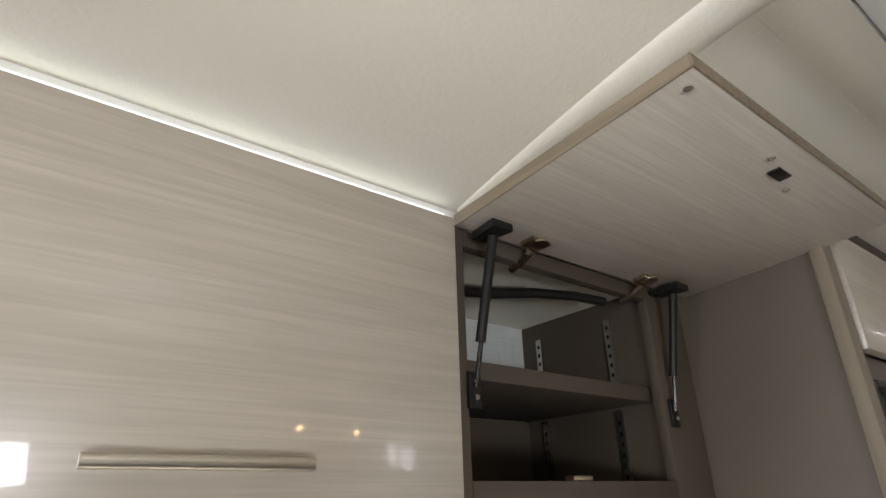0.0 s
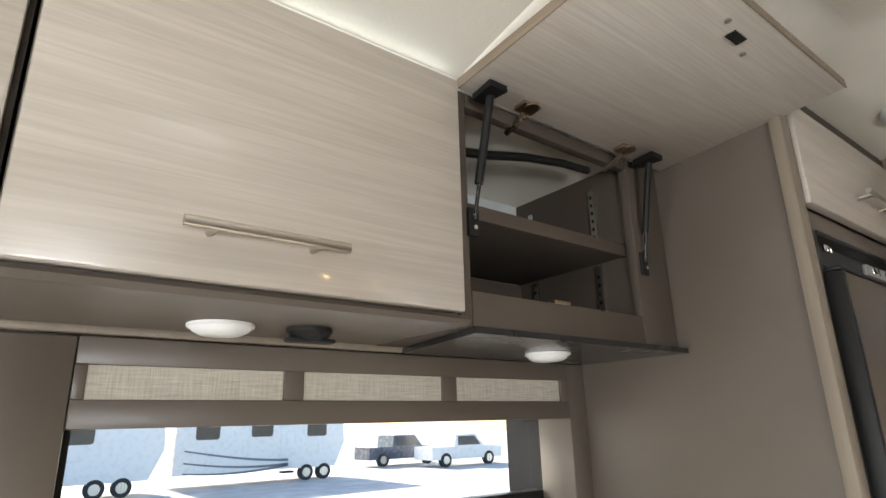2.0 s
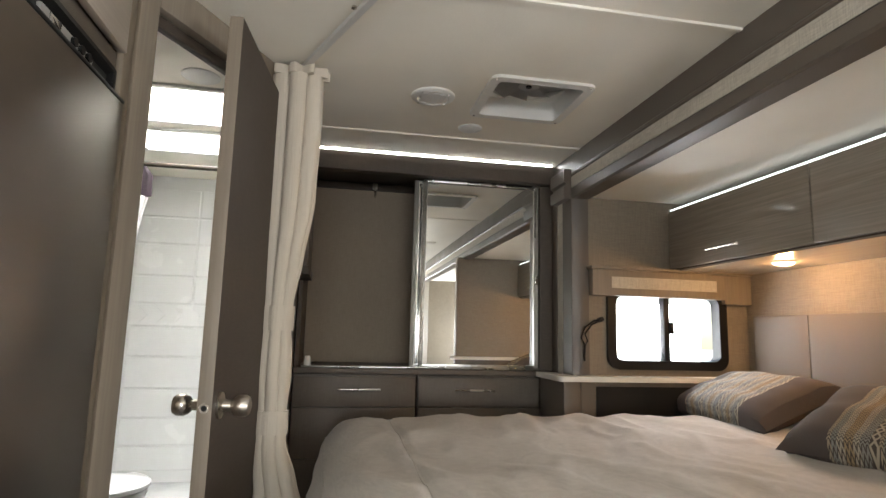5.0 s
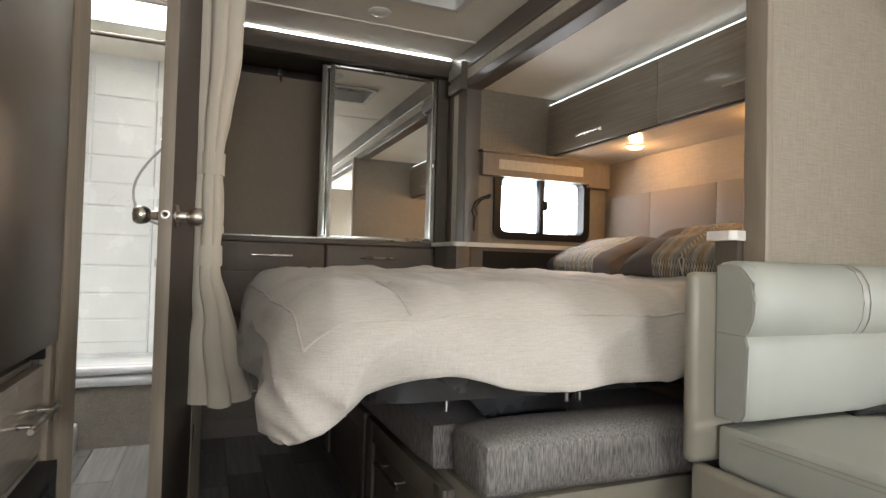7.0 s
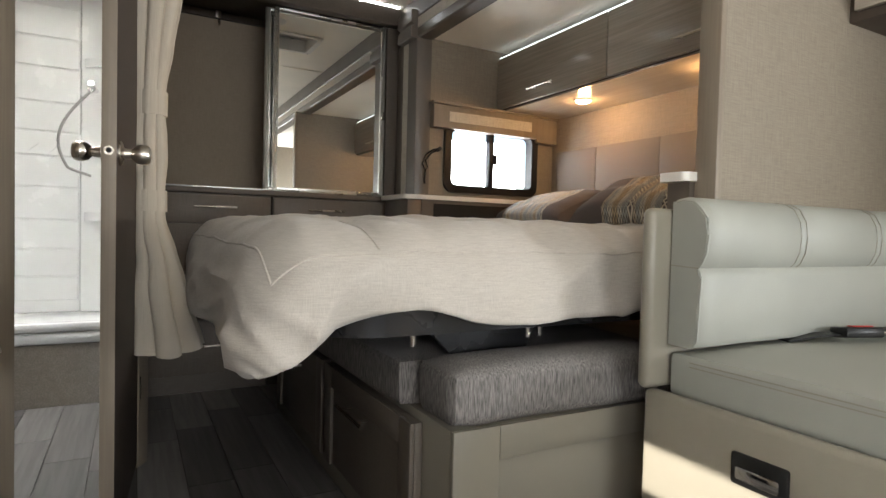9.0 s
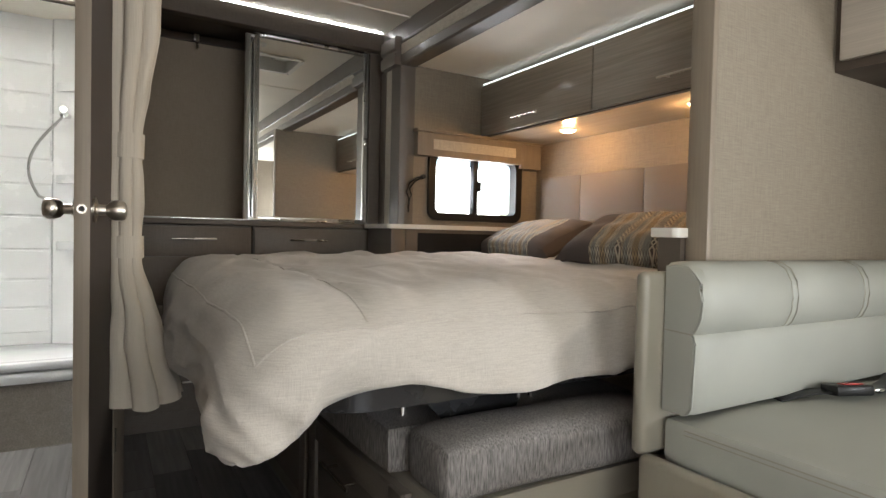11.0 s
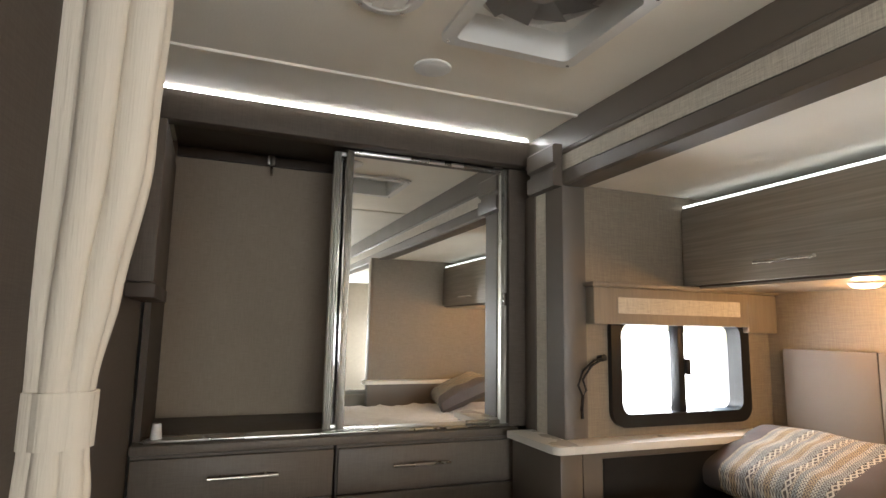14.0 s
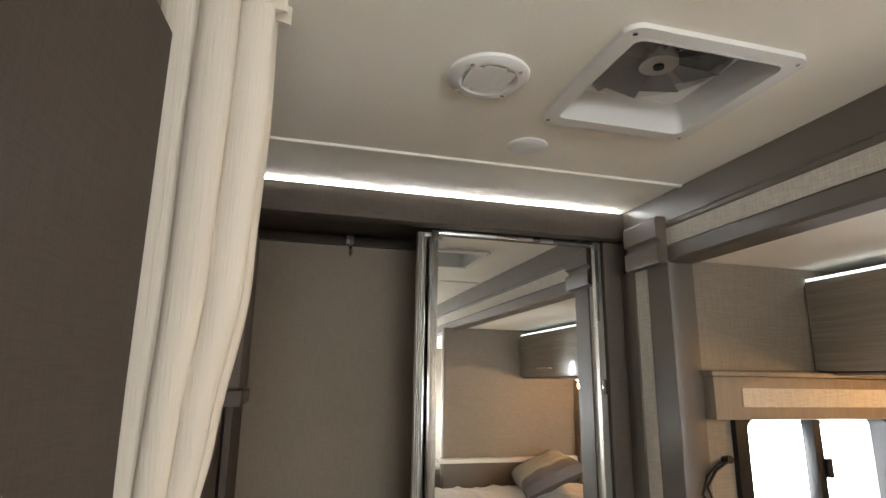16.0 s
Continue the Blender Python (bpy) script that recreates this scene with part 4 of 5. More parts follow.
# window behind the sink with its shade box
wv = thing("window_valance", (0.95, 1.15, 1.53), "taupe window valance with three linen inlays", "valance")
part("box", bm_box(0.434, 1.47, 1.106, 1.208, 1.533, 1.662, 0.003), "taupe", wv)
for x0, x1 in ((0.434, 0.45), (0.742, 0.778), (1.081, 1.119), (1.441, 1.47)):
    part("stile", bm_box(x0, x1, 1.098, 1.1055, 1.5735, 1.6215, 0.001), "taupe", wv)
part("rail", bm_box(0.434, 1.47, 1.098, 1.1055, 1.6218, 1.662, 0.002), "taupe", wv)
part("rail", bm_box(0.434, 1.47, 1.098, 1.1055, 1.533, 1.5732, 0.002), "taupe", wv)
for x0, x1 in ((0.4505, 0.7415), (0.7785, 1.0805), (1.1195, 1.4405)):
    part("inlay", bm_box(x0, x1, 1.1025, 1.1055, 1.5735, 1.6215), "fabric", wv, "woven linen inlay")
part("casing", bm_box(1.4705, 1.535, 1.10, 1.208, 0.962, 1.662, 0.004), "taupe", wv)
part("casing", bm_box(0.30, 0.4335, 1.10, 1.208, 0.962, 1.662, 0.004), "taupe", wv)
win = thing("window_1", (0.95, 1.25, 1.0), "wide sliding kitchen window in a black frame", "window", "", "structure")
part("window_frame", bm_ring([(0.43, 0.98), (1.545, 0.98), (1.545, 1.56), (0.43, 1.56)], [(0.452, 1.01), (1.478, 1.01), (1.478, 1.545), (0.452, 1.545)], "y", 1.204, 1.334), "black", win, smooth=False)
part("window_bar", bm_box(0.452, 1.478, 1.206, 1.245, 1.305, 1.366, 0.004), "black", win)
g = part("pane", bm_box(0.452, 1.478, 1.250, 1.254, 1.01, 1.545), "glass", win, smooth=False)
g.visible_shadow = False

ct = thing("kitchen_counter", (0.6, 1.0, 0), "pale kitchen counter below the window", "counter")
part("top", bm_box(-0.35, 1.533, 0.66, 1.208, 0.93, 0.96, 0.006), "counter", ct)
part("cabinet", bm_box(-0.34, 1.532, 0.70, 1.208, 0.0, 0.929), "greywood", ct)
sv = thing("stove_cover", (1.1, 1.1, 0.96), "black glass stove cover standing raised by the window", "stove")
part("glass_lid", bm_extrude([(1.13, 0.962), (1.142, 0.962), (1.195, 1.288), (1.183, 1.288)], "x", 0.97, 1.49), "darkglass", sv)
part("vent_slots", bm_extrude([(1.173, 1.255), (1.178, 1.255), (1.180, 1.265), (1.175, 1.265)], "x", 1.22, 1.31), "grey", sv)
lb = thing("warning_label", (1.534, 1.0, 1.12), "white warning label with orange heading on the panel", "label")
part("sheet", bm_box(1.5335, 1.5348, 0.915, 1.072, 1.11, 1.252), "paper", lb, smooth=False)
part("heading", bm_box(1.5322, 1.5333, 0.92, 0.985, 1.231, 1.247), "orange", lb, smooth=False)
part("heading", bm_box(1.5322, 1.5333, 1.0, 1.066, 1.231, 1.247), "orange", lb, smooth=False)
for k in range(7):
    part("text_bar", bm_box(1.5322, 1.5333, 0.922, 1.062 - 0.012 * (k % 3), 1.219 - 0.015 * k, 1.224 - 0.015 * k), "grey", lb, smooth=False)

# ---- bed in the slide-out ----
BX0, BX1, BY0, BY1, BZ = 1.70, 3.36, -2.02, 0.03, 0.915


def cover_point(s, t):
    """Bed cover: lies on the mattress, turns over a rounded edge and hangs, with soft creases. s across the bed, t along it."""
    r = inset = 0.17
    arc = r * math.pi / 2
    cx, cy = min(max(s, BX0 + inset), BX1 - inset), min(t, BY1 - inset)
    ex, ey = s - cx, t - cy
    far = math.hypot(ex, ey)
    run = far if far <= 0.36 else 0.36 + 0.08 * math.tanh((far - 0.36) / 0.08)
    x, y, z, ux, uy = s, t, BZ, 0.0, 0.0
    if far > 1e-6:
        ux, uy = ex / far, ey / far
        if run < arc:
            d, z = r * math.sin(run / r), BZ - r * (1 - math.cos(run / r))
        else:
            d, z = r + 0.02 * (run - arc), BZ - r - (run - arc)
        x, y = cx + ux * d, cy + uy * d
    side = min(1, max(0, (BZ - z) / 0.07))
    pull = 1 - abs(noise.noise((2.1 * t + 3.4 * z + 0.4, 0.9 * s - 0.8 * t, 1.7)))
    pull2 = 1 - abs(noise.noise((4.6 * t + 6.4 * z, 1.4 * s, 8.3)))
    x += ux * side * (0.030 * max(0, pull - 0.70) / 0.30 + 0.011 * max(0, pull2 - 0.72) / 0.28 - 0.012)
    y += uy * side * (0.022 * max(0, pull - 0.70) / 0.30 - 0.008)
    hang = min(1, max(0, (BZ - z - 0.06) / 0.2))
    top = 1 - min(1, max(0, (BZ - z) / 0.12))
    u, v = (s - (BX0 + BX1) / 2) / 0.83, (t - BY0) / 2.0
    z += top * (0.020 * (1 - u * u) - 0.04 * max(0, v - 0.75) + 0.03 * max(0, u))
    ridge = 1 - abs(noise.noise((s * 1.5 + t * 0.7, t * 3.4 - s * 1.1, 3.1)))
    ridge2 = 1 - abs(noise.noise((s * 3.1 - t * 1.3, t * 6.5 + s * 0.8, 9.2)))
    z += top * (0.015 * max(0, ridge - 0.72) / 0.28 + 0.008 * max(0, ridge2 - 0.75) / 0.25 + 0.008 * noise.noise((s * 5.0, t * 6.0, 7.7)) - 0.012)
    z -= top * 0.010 * math.exp(-(abs(t - (BY1 - 0.27)) / 0.012) ** 2)
    slant = noise.noise((t * 3.6 + z * 4.5, s * 2.0, 2.0))
    fold = hang * (0.026 * math.sin(6.0 * t + 2.0 * math.sin(2.3 * t)) * abs(ux) + 0.014 * math.sin(7.5 * s + 1.0) * abs(uy) + 0.034 * slant + 0.022 * (1 - 2 * abs(noise.noise((t * 6.0 - z * 5.0, s * 4.0, 6.0)))))
    x += ux * fold
    y += uy * fold
    if ux < 0:
        z += hang * (0.045 * math.exp(-((t + 0.33) / 0.12) ** 2) - 0.045 * math.exp(-((t - 0.02) / 0.17) ** 2)) * min(1, -2 * ux)
    z += hang * (0.02 * math.sin(3.4 * t + 0.6) + 0.015 * noise.noise((t * 4.0, s * 2.0, 5.0)))
    return Vector((x, y, z))


def bm_cover():
    bm = bmesh.new()
    nx, ny = 150, 170
    s0, s1, t0, t1 = BX0 - 0.15, BX1 + 0.15, BY0, BY1 + 0.27
    rows = [[bm.verts.new(cover_point(s0 + (s1 - s0) * i / nx, t0 + (t1 - t0) * j / ny)) for j in range(ny + 1)] for i in range(nx + 1)]
    for a, c in zip(rows, rows[1:]):
        for j in range(ny):
            bm.faces.new((a[j], c[j], c[j + 1], a[j + 1]))
    return bm


cv = thing("bed_cover", (2.5, -1.0, BZ), "rumpled oatmeal linen cover draped over the bed", "bedspread")
cl = part("cloth", bm_cover(), "bedding", cv)
sol = cl.modifiers.new("thickness", "SOLIDIFY")
sol.thickness, sol.offset = 0.012, -1
part("seam", bm_tube([cover_point(BX0 + 0.03 + 1.6 * k / 90, BY1 - 0.27) + Vector((0, 0, 0.002)) for k in range(91)], 0.0035, 6), "bedding", cv, "stitched seam across the cover")
part("piping", bm_tube([cover_point(BX0 + 0.01 + 1.65 * k / 90, BY1 - 0.01) + Vector((0, 0.0, 0.001)) for k in range(91)], 0.0032, 6), "bedding", cv, "corded piping at the foot edge")
part("piping", bm_tube([cover_point(BX0 + 0.01, BY1 - 0.01 - 1.9 * k / 120) for k in range(121)], 0.0032, 6), "bedding", cv, "corded piping at the side edge")
bed = thing("bed", (2.5, -1.0, 0.4), "raised bed on a black steel tray frame", "bed")
part("mattress", bm_box(BX0 + 0.07, BX1 - 0.07, BY0 + 0.02, BY1 - 0.09, 0.72, BZ - 0.03, 0.05, 3), "mattress", bed)
part("tray", bm_extrude(rounded(BX0 + 0.06, BX1 - 0.06, BY0 + 0.05, BY1 - 0.16, 0.14), "z", 0.665, 0.70), "blackmetal", bed, "black pressed steel tray")
part("tray_rim", bm_ring(rounded(BX0 + 0.05, BX1 - 0.05, BY0 + 0.04, BY1 - 0.15, 0.15), rounded(BX0 + 0.08, BX1 - 0.08, BY0 + 0.07, BY1 - 0.18, 0.12), "z", 0.650, 0.715), "blackmetal", bed)
part("hinge_block", bm_box(BX0 + 0.065, BX0 + 0.095, -0.40, -0.26, 0.705, 0.735, 0.006), "black", bed)
part("support_plate", bm_extrude([(-0.42, 0.655), (-0.78, 0.655), (-0.74, 0.57), (-0.50, 0.57)], "x", 1.86, 1.885), "blackmetal", bed, "black bracket plate")
part("support_post", bm_box(1.90, 2.0, -0.72, -0.52, 0.575, 0.66, 0.01), "blackmetal", bed)
for y in (-0.36, -0.70, -0.74):
    part("bolt", bm_cyl((1.80, y, 0.615), (1.80, y, 0.652), 0.007, n=10), "chrome", bed)

bb = thing("storage_drawers", (2.5, -1.2, 0), "dark taupe drawer base below the raised bed", "drawers")
part("box", bm_box(1.668, 3.40, -2.14, -0.395, 0.0, 0.445, 0.004), "basebox", bb)
part("stile", bm_box(1.652, 1.6675, -0.52, -0.395, 0.0, 0.445, 0.003), "basebox", bb)
part("stile", bm_box(1.652, 1.6675, -1.12, -1.04, 0.0, 0.445, 0.003), "basebox", bb)
part("rail", bm_box(1.652, 1.6675, -1.04, -0.52, 0.365, 0.445, 0.003), "basebox", bb)
for x0, x1 in ((1.80, 2.50), (2.54, 3.24)):
    d = part("drawer_front", bm_box(x0, x1, -0.392, -0.370, 0.09, 0.425, 0.003), "drawer", bb, "dark drawer front")
    for a, c in ((x0, x0 + 0.07), (x1 - 0.07, x1)):
        part("drawer_stile", bm_box(a, c, -0.3695, -0.358, 0.09, 0.425, 0.002), "drawer", d)
    part("drawer_rail", bm_box(x0 + 0.07, x1 - 0.07, -0.3695, -0.358, 0.355, 0.425, 0.002), "drawer", d)
    bar_handle(d, ((x0 + x1) / 2 - 0.11, -0.322, 0.345), ((x0 + x1) / 2 + 0.11, -0.322, 0.345), (0, 0.036, 0), 0.006)


def cushion(name, x0, x1, y0, y1, z0, z1, material, label, category, bev=0.04, group=""):
    bm = bm_box(x0, x1, y0, y1, z0, z1)
    bmesh.ops.subdivide_edges(bm, edges=bm.edges, cuts=9, use_grid_fill=True)
    c = Vector(((x0 + x1) / 2, (y0 + y1) / 2, (z0 + z1) / 2))
    h = Vector(((x1 - x0) / 2, (y1 - y0) / 2, (z1 - z0) / 2))
    for v in bm.verts:
        o = v.co - c
        k = [max(-1, min(1, o[i] / h[i])) for i in range(3)]
        q = Vector([max(-(h[i] - bev), min(h[i] - bev, o[i])) for i in range(3)])
        e = o - q
        if e.length > 1e-6:
            e = e.normalized() * bev
        n = 0.006 * noise.noise(v.co * 4.0)
        puff = 0.012 * (1 - k[0] ** 2) * (1 - k[1] ** 2)
        v.co = c + q + e + Vector((n, n, n + (puff if o.z > 0 else 0)))
    return single(name, bm, material, label, category, group)


cushion("seat_cushion", 1.638, 1.84, -1.14, -0.385, 0.447, 0.585, "tweed", "grey tweed cushion lying at the end of the drawer base", "cushion", 0.035, "tweed cushions")
cushion("seat_cushion", 1.845, 3.30, -1.20, -0.342, 0.447, 0.575, "tweed", "long grey tweed cushion stored under the raised bed", "cushion", 0.03, "tweed cushions")

hb = thing("headboard", (2.45, -2.1, 0.9), "padded beige vinyl headboard with vertical seams", "headboard")
for k, (x0, x1) in enumerate(((1.70, 2.155), (2.155, 2.61), (2.61, 3.065), (3.065, 3.415))):
    bm = bm_box(x0 + 0.002, x1 - 0.002, -2.143, -2.085, 0.88, 1.40)
    bmesh.ops.subdivide_edges(bm, edges=bm.edges, cuts=7, use_grid_fill=True)
    for v in bm.verts:
        u, w = (v.co.x - (x0 + x1) / 2) / ((x1 - x0) / 2), (v.co.z - 1.14) / 0.265
        if v.co.y > -2.10:
            v.co.y += 0.010 * (1 - abs(u) ** 6) * (1 - abs(w) ** 8) - 0.02
    part("panel", bm, "headboard", hb)


def bm_pillow(a, c, h, rim=0.35):
    bm = bmesh.new()
    n = 26
    layers = []
    for sgn in (1, -1):
        grid = []
        for i in range(n + 1):
            row = []
            for j in range(n + 1):
                u, v = -1 + 2 * i / n, -1 + 2 * j / n
                puff = max(0, (1 - u ** 4) * (1 - v ** 4)) ** 0.36
                pinch = 1 - 0.07 * (1 - abs(u) ** 2) * (abs(v) ** 3) - 0.0
                pinch2 = 1 - 0.06 * (1 - abs(v) ** 2) * (abs(u) ** 3)
                z = sgn * h * puff * (1 if sgn > 0 else 0.55) + 0.012 * noise.noise((u * 2.5, v * 2.5, sgn * 2.0)) * puff
                row.append(bm.verts.new((a * u * pinch2, c * v * pinch, z)))
            grid.append(row)
        layers.append(grid)
    for grid, flip in zip(layers, (False, True)):
        for i in range(n):
            for j in range(n):
                f = (grid[i][j], grid[i + 1][j], grid[i + 1][j + 1], grid[i][j + 1])
                bm.faces.new(f[::-1] if flip else f)
    bmesh.ops.remove_doubles(bm, verts=bm.verts, dist=0.0005)
    return bm


for (x, y, z, rx, rz, lab) in ((3.10, -1.81, 1.012, 22, -5, "taupe pillow with woven striped pattern, leaning on the headboard"), (2.13, -1.64, 1.025, 24, 14, "taupe pillow with cream and ochre stripes against the headboard")):
    pl = new("pillow", mesh_of("pillow", bm_pillow(0.365, 0.20, 0.085), "pattern"))
    pl.matrix_basis = pose(x, y, z, -rx, 0, rz)
    tagged(pl, lab, "pillow", "pillows on the bed")

oc = thing("overhead_cabinet", (2.55, -1.92, 1.63), "grey oak overhead cupboard above the bed", "cabinet")
part("body", bm_box(1.605, 3.50, -2.143, -1.722, 1.628, 1.94), "brown", oc)
part("bottom_panel", bm_box(1.605, 3.50, -2.143, -1.722, 1.6205, 1.6275), "greywood", oc)
for x0, x1, h0, h1 in ((2.585, 3.495, 2.945, 3.156), (1.61, 2.579, 1.99, 2.19)):
    d = part("door", bm_box(x0, x1, -1.7215, -1.70, 1.634, 1.936, 0.003), "greywood", oc, "glossy grey oak flap door")
    bar_handle(d, (h0, -1.668, 1.69), (h1, -1.668, 1.69), (0, 0.032, 0), 0.005)
puck(2.955, -1.90, 1.62, "lit warm puck light under the bed cupboards", "warmlens", "bed puck lights")
puck(2.17, -1.91, 1.62, "lit warm puck light under the bed cupboards", "warmlens", "bed puck lights")

ns = thing("bed_ledge", (3.42, -1.55, 0), "white-topped ledge beside the bed at the window", "ledge")
_top = [(3.385, -2.14), (3.385, -1.085), (3.389, -1.066), (3.40, -1.054), (3.418, -1.05), (3.715, -1.05), (3.715, -1.157), (3.497, -1.157), (3.497, -2.14)]
part("top", bm_extrude(_top, "z", 1.066, 1.09), "counter", ns, "pale laminate top")
part("front", bm_box(3.40, 3.497, -2.14, -1.16, 0.45, 1.0655), "taupe", ns)
part("end_panel", bm_box(3.40, 3.72, -1.158, -1.075, 0.0, 1.0655, 0.003), "taupe", ns)
# No hollow here: a thin black sheet paints the shade inside the ledge opening.
part("recess_shade", bm_box(3.396, 3.3995, -2.05, -1.235, 0.80, 1.045), "black", ns, "flat black sheet standing in for the shade of a recess")
n2 = thing("bed_ledge", (1.68, -1.6, 0), "white-topped ledge beside the partition", "ledge")
part("top", bm_extrude(rounded(1.605, 1.70, -2.14, -1.06, 0.02), "z", 1.045, 1.07), "counter", n2, "pale laminate top")
part("front", bm_box(1.616, 1.688, -2.14, -1.09, 0.61, 1.044), "taupe", n2)

# slide-out window with its valance and cord
w2 = thing("window_2", (3.52, -1.68, 1.15), "small sliding window in a rounded black frame", "window", "", "structure")
part("window_frame", bm_ring(rounded(-2.01, -1.345, 1.12, 1.53, 0.06), rounded(-1.965, -1.39, 1.165, 1.485, 0.035), "x", 3.484, 3.55), "black", w2)
part("mullion", bm_box(3.49, 3.54, -1.685, -1.655, 1.16, 1.49, 0.003), "black", w2)
part("latch", bm_box(3.475, 3.49, -1.70, -1.68, 1.30, 1.36, 0.003), "black", w2)
g = part("pane", bm_box(3.522, 3.526, -1.98, -1.38, 1.15, 1.50), "glass", w2, smooth=False)
g.visible_shadow = False
v2 = thing("window_valance", (3.47, -1.7, 1.46), "taupe window valance with a linen inlay", "valance")
part("box", bm_box(3.45, 3.504, -1.98, -1.25, 1.482, 1.612, 0.004), "postwood", v2)
part("top_cap", bm_box(3.44, 3.504, -2.14, -1.24, 1.6125, 1.629, 0.004), "postwood", v2)
part("end_box", bm_box(3.457, 3.504, -2.14, -1.982, 1.46, 1.612, 0.004), "postwood", v2)
part("inlay", bm_box(3.4465, 3.4495, -1.93, -1.35, 1.520, 1.577), "fabric", v2, "woven linen inlay")
cd = thing("blind_cord", (3.49, -1.282, 1.35), "black cord hanging from a hook beside the window", "cord")
part("hook", bm_cyl((3.504, -1.307, 1.36), (3.475, -1.307, 1.365), 0.012, n=12), "black", cd)
part("cord", bm_tube([(3.48, -1.302, 1.36), (3.475, -1.262, 1.355), (3.47, -1.212, 1.32), (3.475, -1.197, 1.27), (3.478, -1.217, 1.235), (3.478, -1.232, 1.255), (3.478, -1.217, 1.29), (3.478, -1.252, 1.335), (3.48, -1.292, 1.355)], 0.0045, 8), "black", cd)
part("toggle", bm_tube([(3.478, -1.218, 1.24), (3.48, -1.214, 1.19), (3.482, -1.217, 1.16)], 0.006, 8), "black", cd)

# ---- dinette bench ----
dn = thing("dinette_bench", (1.0, -1.5, 0), "sage-cream vinyl dinette bench with stitched backrest", "bench")
part("base", bm_box(0.62, 1.50, -2.14, -0.90, 0.0, 0.505, 0.01), "vinyldark", dn)
part("end_panel", bm_box(0.60, 1.545, -0.90, -0.862, 0.0, 0.525, 0.014, 3), "vinyldark", dn, "taupe vinyl end panel")
part("back_shell", bm_box(1.519, 1.556, -2.14, -0.845, 0.527, 0.962, 0.017, 4), "vinyldark", dn, "taupe vinyl back shell")


def bm_pad(x0, x1, y0, y1, z0, z1, bev, cuts=10, puff=0.012, axis=2):
    bm = bm_box(x0, x1, y0, y1, z0, z1)
    bmesh.ops.subdivide_edges(bm, edges=bm.edges, cuts=cuts, use_grid_fill=True)
    c = Vector(((x0 + x1) / 2, (y0 + y1) / 2, (z0 + z1) / 2))
    h = Vector(((x1 - x0) / 2, (y1 - y0) / 2, (z1 - z0) / 2))
    for v in bm.verts:
        o = v.co - c
        k = [o[i] / h[i] for i in range(3)]
        q = Vector([max(-(h[i] - bev), min(h[i] - bev, o[i])) for i in range(3)])
        e = o - q
        if e.length > 1e-6:
            e = e.normalized() * bev
        others = [i for i in range(3) if i != axis]
        p = puff * (1 - k[others[0]] ** 2) * (1 - k[others[1]] ** 4) * (1 if k[axis] > 0 else -0.3 if axis == 2 else -1)
        w = Vector((0, 0, 0))
        w[axis] = p
        v.co = c + q + e + w + Vector((0, 0, 0.004 * noise.noise(v.co * 5)))
    return bm


st_ = part("seat", bm_pad(0.62, 1.512, -2.12, -0.905, 0.507, 0.624, 0.022), "vinyl", dn, "sage-cream vinyl seat cushion")
for dy, dz in ((-0.0012, 0.592), (-0.0012, 0.602)):
    part("stitching", bm_box(0.66, 1.45, -0.9055 + dy, -0.9035 + dy, dz - 0.0012, dz + 0.0012), "vinyldark", st_, "double stitched seam")
BACK = [(1.515, 0.634), (1.462, 0.634), (1.440, 0.638), (1.430, 0.652), (1.427, 0.72), (1.424, 0.800), (1.430, 0.818), (1.434, 0.823), (1.424, 0.832), (1.412, 0.860), (1.408, 0.90), (1.414, 0.940), (1.430, 0.970), (1.455, 0.985), (1.485, 0.989), (1.515, 0.984)]
bm = bmesh.new()
ys = [-2.12, -2.0, -1.655, -1.64, -1.625, -1.45, -1.285, -1.27, -1.255, -1.08, -0.96, -0.925, -0.908]
rings = []
for y in ys:
    pull = 0.006 if y in (-1.64, -1.27) else 0.0
    shrink = 0.012 if y in (-2.12, -0.908) else 0.0
    rings.append([bm.verts.new((x + ((pull if z > 0.83 else 0) + shrink if x < 1.445 else 0), y, z - (shrink + pull if z > 0.95 else 0))) for x, z in BACK])
for a, c in zip(rings, rings[1:]):
    for k in range(len(BACK)):
        bm.faces.new((a[k], a[(k + 1) % len(BACK)], c[(k + 1) % len(BACK)], c[k]))
bm.faces.new(rings[0][::-1])
bm.faces.new(rings[-1])
bt = part("backrest", bm, "vinyl", dn, "sage-cream vinyl backrest with a bolster")
part("piping", bm_tube([(x + 0.008 if x < 1.445 else x, -0.9105, z - (0.009 if z > 0.95 else 0)) for x, z in BACK[1:]], 0.0028, 8), "vinyl", bt, "corded edge piping")
part("piping", bm_tube([(1.438, -0.9085, 0.823), (1.47, -0.9075, 0.824), (1.513, -0.9075, 0.826)], 0.0016, 6), "vinyldark", bt)
for y in (-1.283, -1.257, -1.653, -1.627):
    part("seam", bm_tube([(x - 0.0005, y, z + 0.0005) for x, z in BACK[7:15]], 0.0011, 5), "vinyldark", bt, "stitched seam")
lt = part("latch", bm_box(1.183, 1.302, -0.861, -0.852, 0.392, 0.458, 0.006), "black", dn, "black recessed paddle latch")
part("paddle", bm_box(1.197, 1.288, -0.8515, -0.845, 0.405, 0.432, 0.005), "chrome", lt)
sb = thing("seat_belt", (1.25, -1.4, 0.63), "black seat belt with red button lying on the bench", "seat belt")
